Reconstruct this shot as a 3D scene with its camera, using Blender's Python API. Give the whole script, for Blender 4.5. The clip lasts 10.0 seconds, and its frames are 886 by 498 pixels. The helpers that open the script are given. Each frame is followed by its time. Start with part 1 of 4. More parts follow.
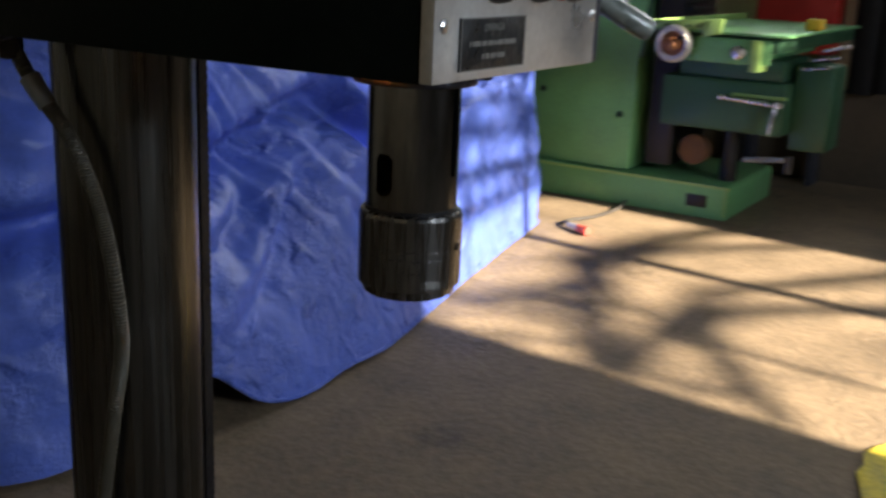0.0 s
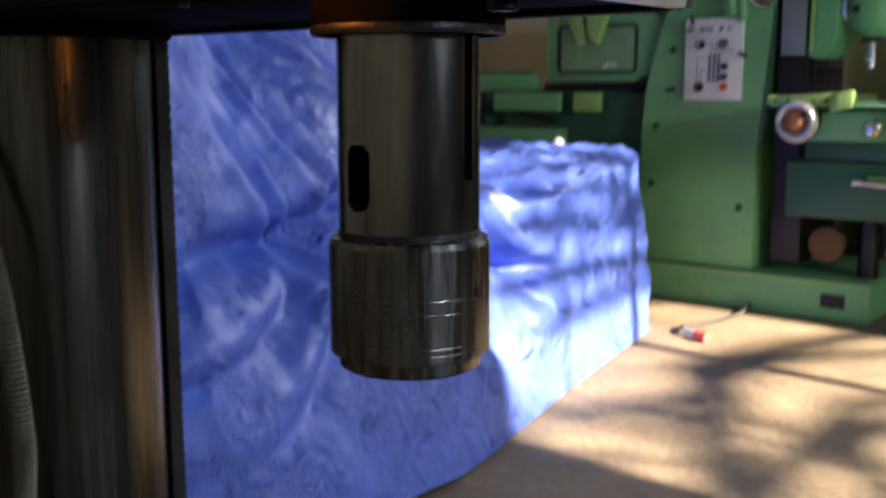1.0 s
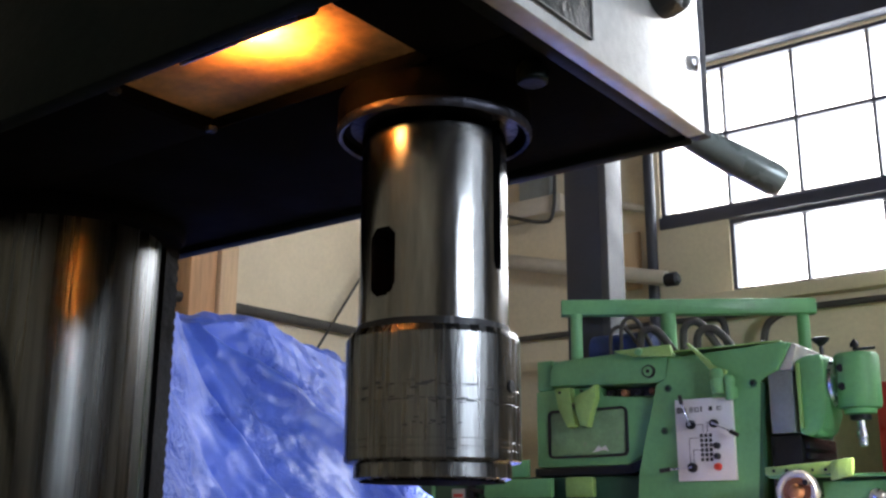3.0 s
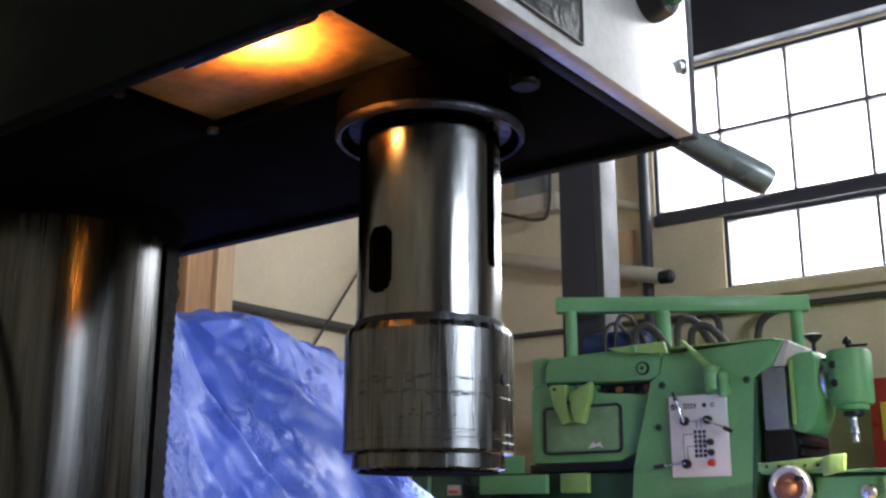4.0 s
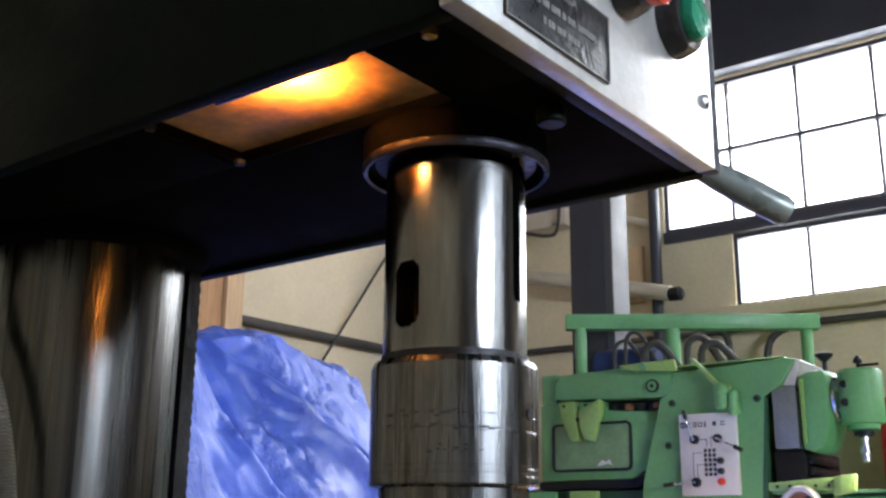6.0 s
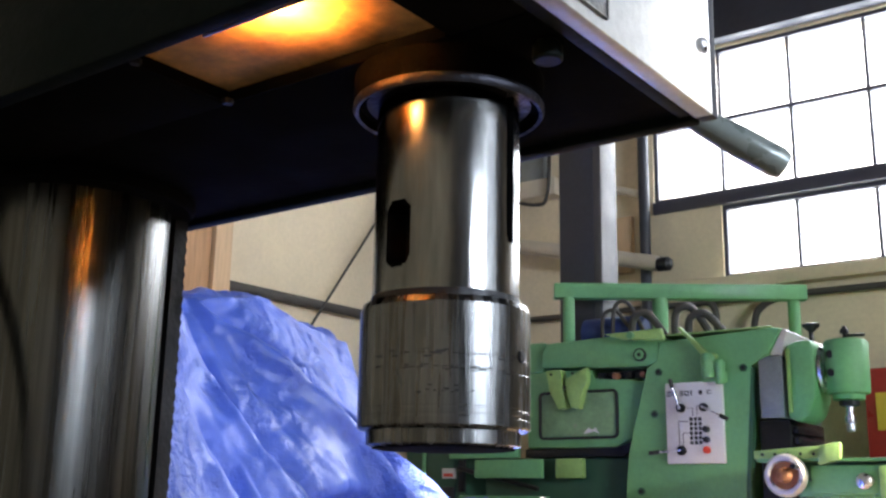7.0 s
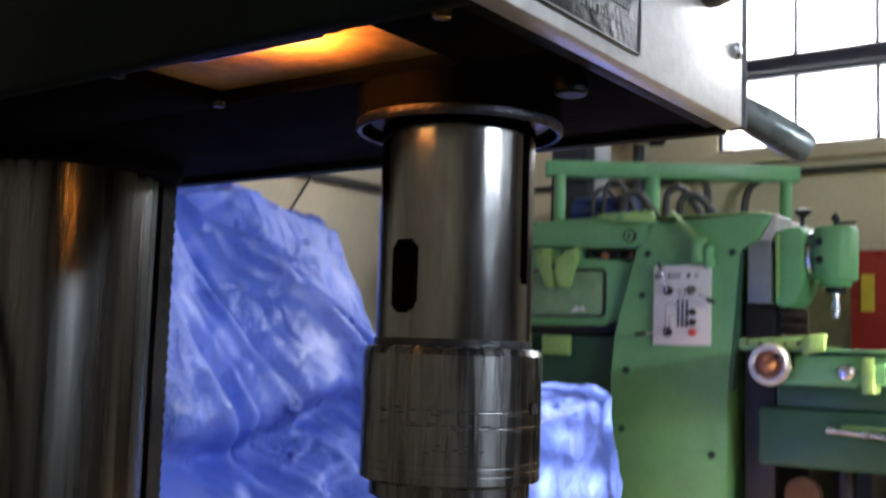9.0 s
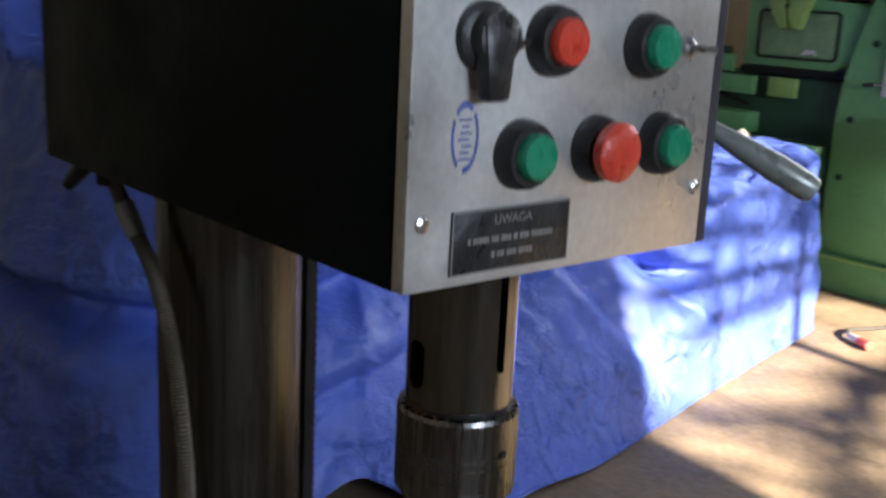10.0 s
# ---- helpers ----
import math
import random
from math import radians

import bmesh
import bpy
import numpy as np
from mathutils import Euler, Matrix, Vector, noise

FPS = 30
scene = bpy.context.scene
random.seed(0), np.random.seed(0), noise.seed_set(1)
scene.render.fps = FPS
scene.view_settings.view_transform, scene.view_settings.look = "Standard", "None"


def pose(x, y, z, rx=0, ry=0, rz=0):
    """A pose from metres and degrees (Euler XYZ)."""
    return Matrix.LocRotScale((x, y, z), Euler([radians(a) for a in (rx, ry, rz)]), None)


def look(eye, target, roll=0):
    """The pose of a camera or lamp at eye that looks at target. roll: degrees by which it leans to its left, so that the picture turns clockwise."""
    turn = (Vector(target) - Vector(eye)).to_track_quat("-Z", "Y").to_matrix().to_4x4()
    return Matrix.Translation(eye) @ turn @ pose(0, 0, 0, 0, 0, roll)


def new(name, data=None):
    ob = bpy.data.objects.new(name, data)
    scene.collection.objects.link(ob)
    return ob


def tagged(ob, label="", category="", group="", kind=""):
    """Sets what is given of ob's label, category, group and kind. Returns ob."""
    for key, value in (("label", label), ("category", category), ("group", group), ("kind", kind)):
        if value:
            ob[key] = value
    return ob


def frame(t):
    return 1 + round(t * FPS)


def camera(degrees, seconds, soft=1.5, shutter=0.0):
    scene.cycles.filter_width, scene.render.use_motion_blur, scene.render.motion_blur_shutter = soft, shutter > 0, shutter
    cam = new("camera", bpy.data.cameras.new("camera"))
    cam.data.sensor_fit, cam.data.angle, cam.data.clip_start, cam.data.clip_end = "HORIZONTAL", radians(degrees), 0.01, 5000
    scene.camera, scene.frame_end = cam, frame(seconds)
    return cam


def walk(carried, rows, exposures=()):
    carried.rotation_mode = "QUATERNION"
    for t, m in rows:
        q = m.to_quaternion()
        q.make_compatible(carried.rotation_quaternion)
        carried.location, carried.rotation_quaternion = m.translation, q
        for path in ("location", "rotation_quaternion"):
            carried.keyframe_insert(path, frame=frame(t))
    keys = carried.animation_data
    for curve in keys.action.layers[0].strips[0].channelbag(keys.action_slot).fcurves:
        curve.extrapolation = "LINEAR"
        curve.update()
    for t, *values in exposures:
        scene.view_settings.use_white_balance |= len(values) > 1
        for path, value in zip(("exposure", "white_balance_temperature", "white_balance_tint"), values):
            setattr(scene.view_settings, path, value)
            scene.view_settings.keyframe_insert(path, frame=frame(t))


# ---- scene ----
cam = camera(45.7, 10.0, soft=2.5, shutter=0.35)
PATH = [
    (0, (0.372, 0.078, 1.348), (-0.635, 1.72, 0.813), 2.5),
    (0.5, (0.325, 0.433, 1.316), (-0.94, 1.871, 0.739), 3.0),
    (1, (0.185, 0.561, 1.137), (-1.037, 2.115, 0.833), -0.1),
    (1.5, (0.13, 0.587, 0.93), (-1.038, 2.189, 1.197), 0.4),
    (2, (0.108, 0.594, 0.856), (-1.045, 2.156, 1.335), -0.5),
    (2.5, (0.11, 0.595, 0.853), (-1.064, 2.132, 1.362), 0.2),
    (4, (0.132, 0.569, 0.843), (-1.034, 2.114, 1.346), 0.1),
    (4.5, (0.139, 0.556, 0.853), (-1.034, 2.084, 1.393), 0.0),
    (5, (0.138, 0.547, 0.864), (-1.036, 2.064, 1.43), -0.1),
    (6.5, (0.12, 0.549, 0.848), (-1.049, 2.093, 1.348), 0.9),
    (7, (0.11, 0.566, 0.837), (-1.053, 2.122, 1.312), 1.0),
    (7.5, (0.095, 0.575, 0.841), (-1.063, 2.144, 1.282), 0.9),
    (8, (0.102, 0.569, 0.843), (-1.026, 2.154, 1.307), 0.9),
    (8.5, (0.079, 0.562, 0.871), (-1.064, 2.146, 1.298), 1.4),
    (8.8, (0.067, 0.572, 0.941), (-1.084, 2.175, 1.261), 1.7),
    (9, (0.075, 0.577, 1.001), (-1.092, 2.191, 1.194), 1.8),
    (9.3, (0.133, 0.552, 1.136), (-1.132, 2.096, 1.006), 2.9),
    (9.5, (0.189, 0.551, 1.23), (-1.111, 2.044, 0.943), 3.0),
    (9.7, (0.285, 0.534, 1.327), (-1.069, 1.953, 0.936), 3.1),
    (10, (0.455, 0.503, 1.475), (-1.024, 1.763, 1.004), 2.8),
]
walk(cam, [(t, look(eye, target, roll)) for t, eye, target, roll in PATH], exposures=[(0.0, 0.78, 6600, 12), (0.7, 0.88, 6500, 12), (1.1, 1.36, 6420, 13), (1.8, 1.72, 6350, 13), (4.0, 1.80, 6350, 13), (5.2, 1.98, 6350, 13), (6.4, 2.12, 6350, 13), (7.5, 2.06, 6350, 13), (8.0, 1.96, 6350, 13), (8.8, 1.92, 6350, 13), (9.3, 1.38, 6350, 13), (10.0, 1.25, 6300, 14)])

# ---------------------------------------------------------------- light
SUN_WAY = Vector((-1.0, 0.10, -0.466))
world = bpy.data.worlds.new("sky")
scene.world = world
world.use_nodes = True
wn = world.node_tree.nodes
sky = wn.new("ShaderNodeTexSky")
sky.sky_type = 'NISHITA'
sky.sun_disc = False
sky.sun_elevation = math.asin(0.466 / SUN_WAY.length)
sky.sun_rotation = math.atan2(1.0, -0.10)
wn["Background"].inputs[1].default_value = 0.05
world.node_tree.links.new(sky.outputs[0], wn["Background"].inputs[0])

sun = new("sun", bpy.data.lights.new("sun", 'SUN'))
sun.data.energy = 15.0
sun.data.angle = radians(0.6)
sun.data.color = (1.0, 0.86, 0.66)
sun.matrix_world = look((0, 0, 12), Vector((0, 0, 12)) + SUN_WAY)


def window_light(name, m, w, h, watts):
    ob = new(name, bpy.data.lights.new(name, 'AREA'))
    ob.data.shape = 'RECTANGLE'
    ob.data.size, ob.data.size_y, ob.data.energy = w, h, watts
    ob.data.color = (0.76, 0.88, 1.0)
    ob.matrix_world = m


# daylight in the openings of the back wall and of the wall behind the drill
window_light("daylight", look((-0.7, 7.72, 3.25), (-0.7, 0, 3.25)), 4.7, 1.8, 62)
window_light("daylight", look((6.55, 0.85, 2.68), (0, 0.85, 2.68)), 2.4, 0.50, 140)
window_light("daylight", look((6.55, 3.65, 3.6), (0, 3.65, 3.6)), 2.3, 2.6, 14)

# ---------------------------------------------------------------- materials


def material(name, base, rough=0.5, metal=0.0, vary=0.25, scale=6.0, grain=60.0, bump=0.2, stain=None, stain_at=0.62, stretch=(1, 1, 1), spec=0.5, coat=0.0, rough_vary=0.15, depth=0.02):
    """A surface with blotches at one scale, grain at another, stains and relief."""
    m = bpy.data.materials.new(name)
    m.use_nodes = True
    nt = m.node_tree
    b = nt.nodes["Principled BSDF"]
    N, L = nt.nodes.new, nt.links.new
    tc, mp = N("ShaderNodeTexCoord"), N("ShaderNodeMapping")
    mp.inputs["Scale"].default_value = stretch
    L(tc.outputs["Object"], mp.inputs["Vector"])

    def tex(s, detail=5.0, rough_=0.6):
        t = N("ShaderNodeTexNoise")
        t.inputs["Scale"].default_value, t.inputs["Detail"].default_value, t.inputs["Roughness"].default_value = s, detail, rough_
        L(mp.outputs[0], t.inputs["Vector"])
        return t

    big, fine = tex(scale), tex(grain, 3.0)
    mixv = N("ShaderNodeMath")
    mixv.operation = 'MULTIPLY_ADD'
    L(fine.outputs[0], mixv.inputs[0])
    mixv.inputs[1].default_value = 0.45
    L(big.outputs[0], mixv.inputs[2])
    ramp = N("ShaderNodeMapRange")
    ramp.inputs[1].default_value, ramp.inputs[2].default_value = 0.45, 1.0
    ramp.inputs[3].default_value, ramp.inputs[4].default_value = 1 - vary, 1 + vary
    L(mixv.outputs[0], ramp.inputs[0])
    col = N("ShaderNodeMix")
    col.data_type, col.blend_type = 'RGBA', 'MULTIPLY'
    col.inputs[0].default_value = 1.0
    col.inputs[6].default_value = (*base, 1)
    L(ramp.outputs[0], col.inputs[7])
    out = col.outputs[2]
    if stain:
        st = tex(scale * 0.7, 8.0, 0.7)
        mr = N("ShaderNodeMapRange")
        mr.inputs[1].default_value, mr.inputs[2].default_value = stain_at, stain_at + 0.12
        L(st.outputs[0], mr.inputs[0])
        sm = N("ShaderNodeMix")
        sm.data_type = 'RGBA'
        L(mr.outputs[0], sm.inputs[0])
        L(out, sm.inputs[6])
        sm.inputs[7].default_value = (*stain, 1)
        out = sm.outputs[2]
    L(out, b.inputs["Base Color"])
    rr = N("ShaderNodeMapRange")
    rr.inputs[1].default_value, rr.inputs[2].default_value = 0.3, 0.7
    rr.inputs[3].default_value, rr.inputs[4].default_value = max(rough - rough_vary, 0.03), min(rough + rough_vary, 1)
    L(big.outputs[0], rr.inputs[0])
    L(rr.outputs[0], b.inputs["Roughness"])
    b.inputs["Metallic"].default_value = metal
    b.inputs["Specular IOR Level"].default_value = spec
    b.inputs["Coat Weight"].default_value = coat
    if bump:
        bp = N("ShaderNodeBump")
        bp.inputs["Strength"].default_value, bp.inputs["Distance"].default_value = bump, depth
        L(fine.outputs[0], bp.inputs["Height"])
        L(bp.outputs[0], b.inputs["Normal"])
    return m


def glowing(name, colour, power):
    m = bpy.data.materials.new(name)
    m.use_nodes = True
    b = m.node_tree.nodes["Principled BSDF"]
    b.inputs["Emission Color"].default_value = (*colour, 1)
    b.inputs["Emission Strength"].default_value = power
    return m


CONCRETE = material("dusty_concrete", (0.235, 0.175, 0.112), 0.85, vary=0.45, scale=2.1, grain=28, bump=0.35, stain=(0.085, 0.065, 0.045), stain_at=0.59)
PLASTER = material("cream_plaster", (0.68, 0.575, 0.40), 0.9, vary=0.14, scale=1.2, grain=30, bump=0.15, stain=(0.42, 0.35, 0.25), stain_at=0.64)
GREY_WALL = material("grey_brown_plaster", (0.30, 0.26, 0.23), 0.9, vary=0.2, scale=1.5, grain=30, bump=0.15)
SHADE_BAND = material("dark_shade_band", (0.10, 0.075, 0.05), 0.8, vary=0.3, scale=2, grain=30)
CEILING = material("dark_ceiling", (0.03, 0.03, 0.035), 0.9, vary=0.2)
DARK_STEEL = material("dark_steel", (0.03, 0.032, 0.045), 0.55, vary=0.3, scale=4, grain=40, bump=0.1)
BAR_STEEL = material("window_bar_steel", (0.05, 0.05, 0.07), 0.5, vary=0.2)
HEAD_PAINT = material("dark_green_black_paint", (0.006, 0.009, 0.008), 0.55, vary=0.4, scale=5, grain=50, bump=0.06, stain=(0.010, 0.008, 0.006), spec=0.06)
# near-black base puts the shade under the head into the oily casting's colour
UNDER = material("oily_casting_in_shade", (0.002, 0.002, 0.0024), 0.9, vary=0.4, scale=9, grain=60, bump=0.05, spec=0.04)
# part of the bulb's orange glow is put into this enamel's base colour
RECESS = material("grimy_glow_orange_enamel", (0.60, 0.33, 0.13), 0.6, vary=0.50, scale=22, grain=90, bump=0.05, stain=(0.14, 0.07, 0.03), stain_at=0.60)
GROUND_STEEL = material("ground_steel", (0.165, 0.165, 0.163), 0.18, 1.0, vary=0.40, scale=40, grain=260, bump=0.02, stretch=(1, 1, 0.12), rough_vary=0.05, stain=(0.20, 0.17, 0.14), stain_at=0.60)
COLLAR_STEEL = material("worn_collar_steel", (0.145, 0.145, 0.145), 0.27, 1.0, vary=0.65, scale=95, grain=300, bump=0.03, stretch=(1, 1, 0.05), rough_vary=0.12, stain=(0.09, 0.08, 0.075), stain_at=0.60)
COLUMN_STEEL = material("oiled_column_steel", (0.10, 0.10, 0.097), 0.28, 1.0, vary=0.60, scale=42, grain=150, bump=0.03, stretch=(1, 1, 0.02), rough_vary=0.08, stain=(0.06, 0.045, 0.03), stain_at=0.60)
BLACK_METAL = material("blackened_steel", (0.022, 0.022, 0.025), 0.42, 0.6, vary=0.3)
WHEEL = material("polished_wheel_rim", (0.52, 0.51, 0.49), 0.35, 0.6, vary=0.15, scale=20)
DARK_RING = material("dark_ring_steel", (0.035, 0.035, 0.045), 0.4, 0.8, vary=0.2)
FLANGE = material("grey_flange_paint", (0.06, 0.06, 0.065), 0.6, vary=0.2)
SCUFF = material("dark_scuff", (0.035, 0.035, 0.035), 0.75, 0.0, vary=0.5, scale=60)
BRIGHT_STEEL = material("bright_steel", (0.6, 0.6, 0.62), 0.25, 1.0, vary=0.2, scale=12)
PANEL = material("scuffed_aluminium", (0.64, 0.64, 0.63), 0.40, 0.68, vary=0.24, scale=7, grain=90, bump=0.03, stain=(0.40, 0.36, 0.29), stain_at=0.64)
PLATE = material("black_name_plate", (0.02, 0.022, 0.024), 0.38, vary=0.3, scale=20)
PLATE_PALE = material("pale_engraving", (0.22, 0.22, 0.21), 0.5, vary=0.1)
RUBBER = material("black_plastic", (0.016, 0.016, 0.017), 0.4, vary=0.25, scale=30)
RED_BTN = material("red_plastic", (0.62, 0.055, 0.03), 0.35, vary=0.15, scale=30)
GREEN_BTN = material("green_plastic", (0.01, 0.24, 0.13), 0.32, vary=0.15, scale=30)
BLUE_INK = material("blue_ink", (0.08, 0.12, 0.38), 0.6, vary=0.3, scale=40)
MILL_GREEN = material("mill_green_paint", (0.135, 0.345, 0.145), 0.48, vary=0.2, scale=3, grain=40, bump=0.05, stain=(0.07, 0.17, 0.075), stain_at=0.66)
MILL_DUSTY = material("dusty_green_paint", (0.17, 0.30, 0.15), 0.6, vary=0.3, scale=9, grain=50, bump=0.08, stain=(0.26, 0.27, 0.20), stain_at=0.56)
# darker copy of the mill green, also carrying shade low on the mill
MILL_DARK = material("dark_and_shaded_green", (0.024, 0.082, 0.043), 0.5, vary=0.25, scale=3, grain=40, bump=0.05)
GRIP = material("pale_grip_plastic", (0.24, 0.27, 0.255), 0.3, 0.2, vary=0.2, scale=25, bump=0.02)
LIME = material("lime_green_paint", (0.24, 0.40, 0.12), 0.45, vary=0.2, scale=5, grain=40)
MILL_GREY = material("grey_slideway", (0.20, 0.22, 0.23), 0.4, 0.3, vary=0.2)
WHITE_PLATE = material("white_control_plate", (0.66, 0.66, 0.66), 0.45, vary=0.08)
WOOD = material("raw_timber", (0.48, 0.26, 0.12), 0.7, vary=0.3, scale=5, grain=40, stretch=(1, 1, 0.1), bump=0.15)
WOOD_PALE = material("pale_timber", (0.62, 0.42, 0.24), 0.7, vary=0.2, scale=5, grain=40, stretch=(1, 1, 0.1), bump=0.12)
PIPE_PAINT = material("cream_pipe_paint", (0.55, 0.48, 0.38), 0.5, vary=0.15)
RED_PAINT = material("red_cabinet_paint", (0.45, 0.03, 0.025), 0.4, vary=0.2)
RUST_DARK = material("dark_rust", (0.10, 0.045, 0.02), 0.7, vary=0.4, scale=16)
MILL_CAP = material("pale_grey_paint", (0.42, 0.40, 0.38), 0.5, vary=0.2, scale=10)
YELLOW = material("yellow_sign", (0.75, 0.50, 0.05), 0.5, vary=0.15)
BRASS = material("rusty_hub", (0.24, 0.10, 0.045), 0.6, 0.1, vary=0.3, scale=20)
HOSE = material("grey_conduit", (0.07, 0.065, 0.05), 0.5, 0.3, vary=0.2, scale=20)
CURTAIN = material("black_curtain", (0.012, 0.012, 0.016), 0.7, vary=0.3)
PLUG_RED = material("red_plug", (0.65, 0.09, 0.06), 0.5, vary=0.15)
CLOTH = material("white_rag", (0.55, 0.52, 0.46), 0.8, vary=0.2)
CABLE_M = material("dark_cable", (0.05, 0.045, 0.04), 0.6, vary=0.2)
BLUE_MOTOR = material("blue_motor_paint", (0.02, 0.04, 0.16), 0.5, vary=0.25)
BARK = material("bark", (0.12, 0.09, 0.07), 0.9, vary=0.3)
LEAF_YELLOW = material("yellow_paint_mark", (0.70, 0.56, 0.05), 0.7, vary=0.4, scale=9, grain=50)
BRASS_BRIGHT = material("glint_brass", (0.75, 0.48, 0.16), 0.3, 1.0, vary=0.15, scale=40)
BULB = glowing("lit_bulb", (1.0, 0.55, 0.16), 9.0)


def tarp_material():
    m = material("blue_tarpaulin", (0.085, 0.148, 0.58), 0.40, vary=0.26, scale=2.2, grain=26, bump=0.0, spec=0.5, rough_vary=0.10)
    nt = m.node_tree
    N, L = nt.nodes.new, nt.links.new
    b = nt.nodes["Principled BSDF"]
    tc = N("ShaderNodeTexCoord")

    def wrinkle(kind, scale, detail, distortion=0.3):
        t = N("ShaderNodeTexNoise")
        t.noise_type, t.normalize = kind, True
        t.inputs["Scale"].default_value, t.inputs["Detail"].default_value = scale, detail
        t.inputs["Distortion"].default_value = distortion
        L(tc.outputs["Object"], t.inputs["Vector"])
        return t

    soft, patch = wrinkle('FBM', 4.5, 4.0), wrinkle('FBM', 2.6, 3.0)
    crush, fine = wrinkle('RIDGED_MULTIFRACTAL', 11.0, 5.0, 0.6), wrinkle('FBM', 55.0, 4.0, 0.8)
    mask = N("ShaderNodeMapRange")
    mask.inputs[1].default_value, mask.inputs[2].default_value = 0.42, 0.60
    mask.inputs[3].default_value, mask.inputs[4].default_value = 0.10, 1.0
    L(patch.outputs[0], mask.inputs[0])
    last = None
    for tex, strength, depth, masked in ((soft, 0.15, 0.02, False), (crush, 1.0, 0.060, True), (fine, 0.9, 0.020, True)):
        bp = N("ShaderNodeBump")
        bp.inputs["Distance"].default_value = depth
        if masked:
            mul = N("ShaderNodeMath")
            mul.operation = 'MULTIPLY'
            mul.inputs[1].default_value = strength
            L(mask.outputs[0], mul.inputs[0])
            L(mul.outputs[0], bp.inputs["Strength"])
        else:
            bp.inputs["Strength"].default_value = strength
        L(tex.outputs[0], bp.inputs["Height"])
        if last:
            L(last.outputs[0], bp.inputs["Normal"])
        last = bp
    L(last.outputs[0], b.inputs["Normal"])
    return m


TARP = tarp_material()

# ---------------------------------------------------------------- mesh helpers
ORIGIN = {}


def smooth_step(a, b, x):
    t = min(max((x - a) / (b - a), 0), 1)
    return t * t * (3 - 2 * t)


def thing(name, at, label, category, group="", kind=""):
    ob = new(name)
    ob.location = at
    ORIGIN[ob.name] = Vector(at)
    return tagged(ob, label, category, group, kind)


def finish(bm, name, mat, smooth=None):
    me = bpy.data.meshes.new(name)
    bmesh.ops.recalc_face_normals(bm, faces=bm.faces)
    bm.to_mesh(me)
    bm.free()
    me.materials.append(mat)
    if smooth is not None:
        for p in me.polygons:
            p.use_smooth = True
        me.set_sharp_from_angle(angle=radians(smooth))
    return me


def part(name, bm, mat, parent, label="", smooth=38):
    """One mesh under a thing or a part; coordinates are those of the place."""
    o = ORIGIN[parent.name]
    bmesh.ops.translate(bm, vec=-o, verts=bm.verts)
    ob = new(name, finish(bm, name, mat, smooth))
    ob.parent = parent
    ORIGIN[ob.name] = o
    return tagged(ob, label)


def solid(name, bm, mat, label, category="", group="", kind="", smooth=38):
    """A thing that is one mesh."""
    ob = new(name, finish(bm, name, mat, smooth))
    ORIGIN[ob.name] = Vector((0, 0, 0))
    return tagged(ob, label, category, group, kind)


def box(x0, x1, y0, y1, z0, z1, bevel=0.0, bm=None, seg=2):
    own = bmesh.new()
    bmesh.ops.create_cube(own, size=1.0)
    bmesh.ops.scale(own, vec=(x1 - x0, y1 - y0, z1 - z0), verts=own.verts)
    bmesh.ops.translate(own, vec=((x0 + x1) / 2, (y0 + y1) / 2, (z0 + z1) / 2), verts=own.verts)
    if bevel:
        bmesh.ops.bevel(own, geom=own.edges[:], offset=bevel, segments=seg, profile=0.5, affect='EDGES')
    return joined(bm, own)


def joined(bm, own):
    if bm is None:
        return own
    me = bpy.data.meshes.new("tmp")
    own.to_mesh(me)
    own.free()
    bm.from_mesh(me)
    bpy.data.meshes.remove(me)
    return bm


def lathe(profile, centre, axis='Z', seg=48, bm=None):
    """A turned form: profile of (radius, height) along the axis from the centre."""
    own = bmesh.new()
    rings = []
    for r, h in profile:
        rings.append([own.verts.new((r * math.cos(2 * math.pi * k / seg), r * math.sin(2 * math.pi * k / seg), h)) for k in range(seg)])
    for a, b in zip(rings, rings[1:]):
        for k in range(seg):
            own.faces.new((a[k], a[(k + 1) % seg], b[(k + 1) % seg], b[k]))
    own.faces.new(rings[0][::-1])
    own.faces.new(rings[-1])
    turn = {'Z': Matrix(), 'X': Matrix.Rotation(radians(90), 4, 'Y'), 'Y': Matrix.Rotation(radians(-90), 4, 'X')}[axis]
    bmesh.ops.transform(own, matrix=Matrix.Translation(centre) @ turn, verts=own.verts)
    return joined(bm, own)


def rod(a, b, r0, r1=None, seg=16, bm=None):
    a, b = Vector(a), Vector(b)
    own = bmesh.new()
    bmesh.ops.create_cone(own, cap_ends=True, segments=seg, radius1=r0, radius2=r0 if r1 is None else r1, depth=(b - a).length)
    q = Vector((0, 0, 1)).rotation_difference(b - a).to_matrix().to_4x4()
    bmesh.ops.transform(own, matrix=Matrix.Translation((a + b) / 2) @ q, verts=own.verts)
    return joined(bm, own)


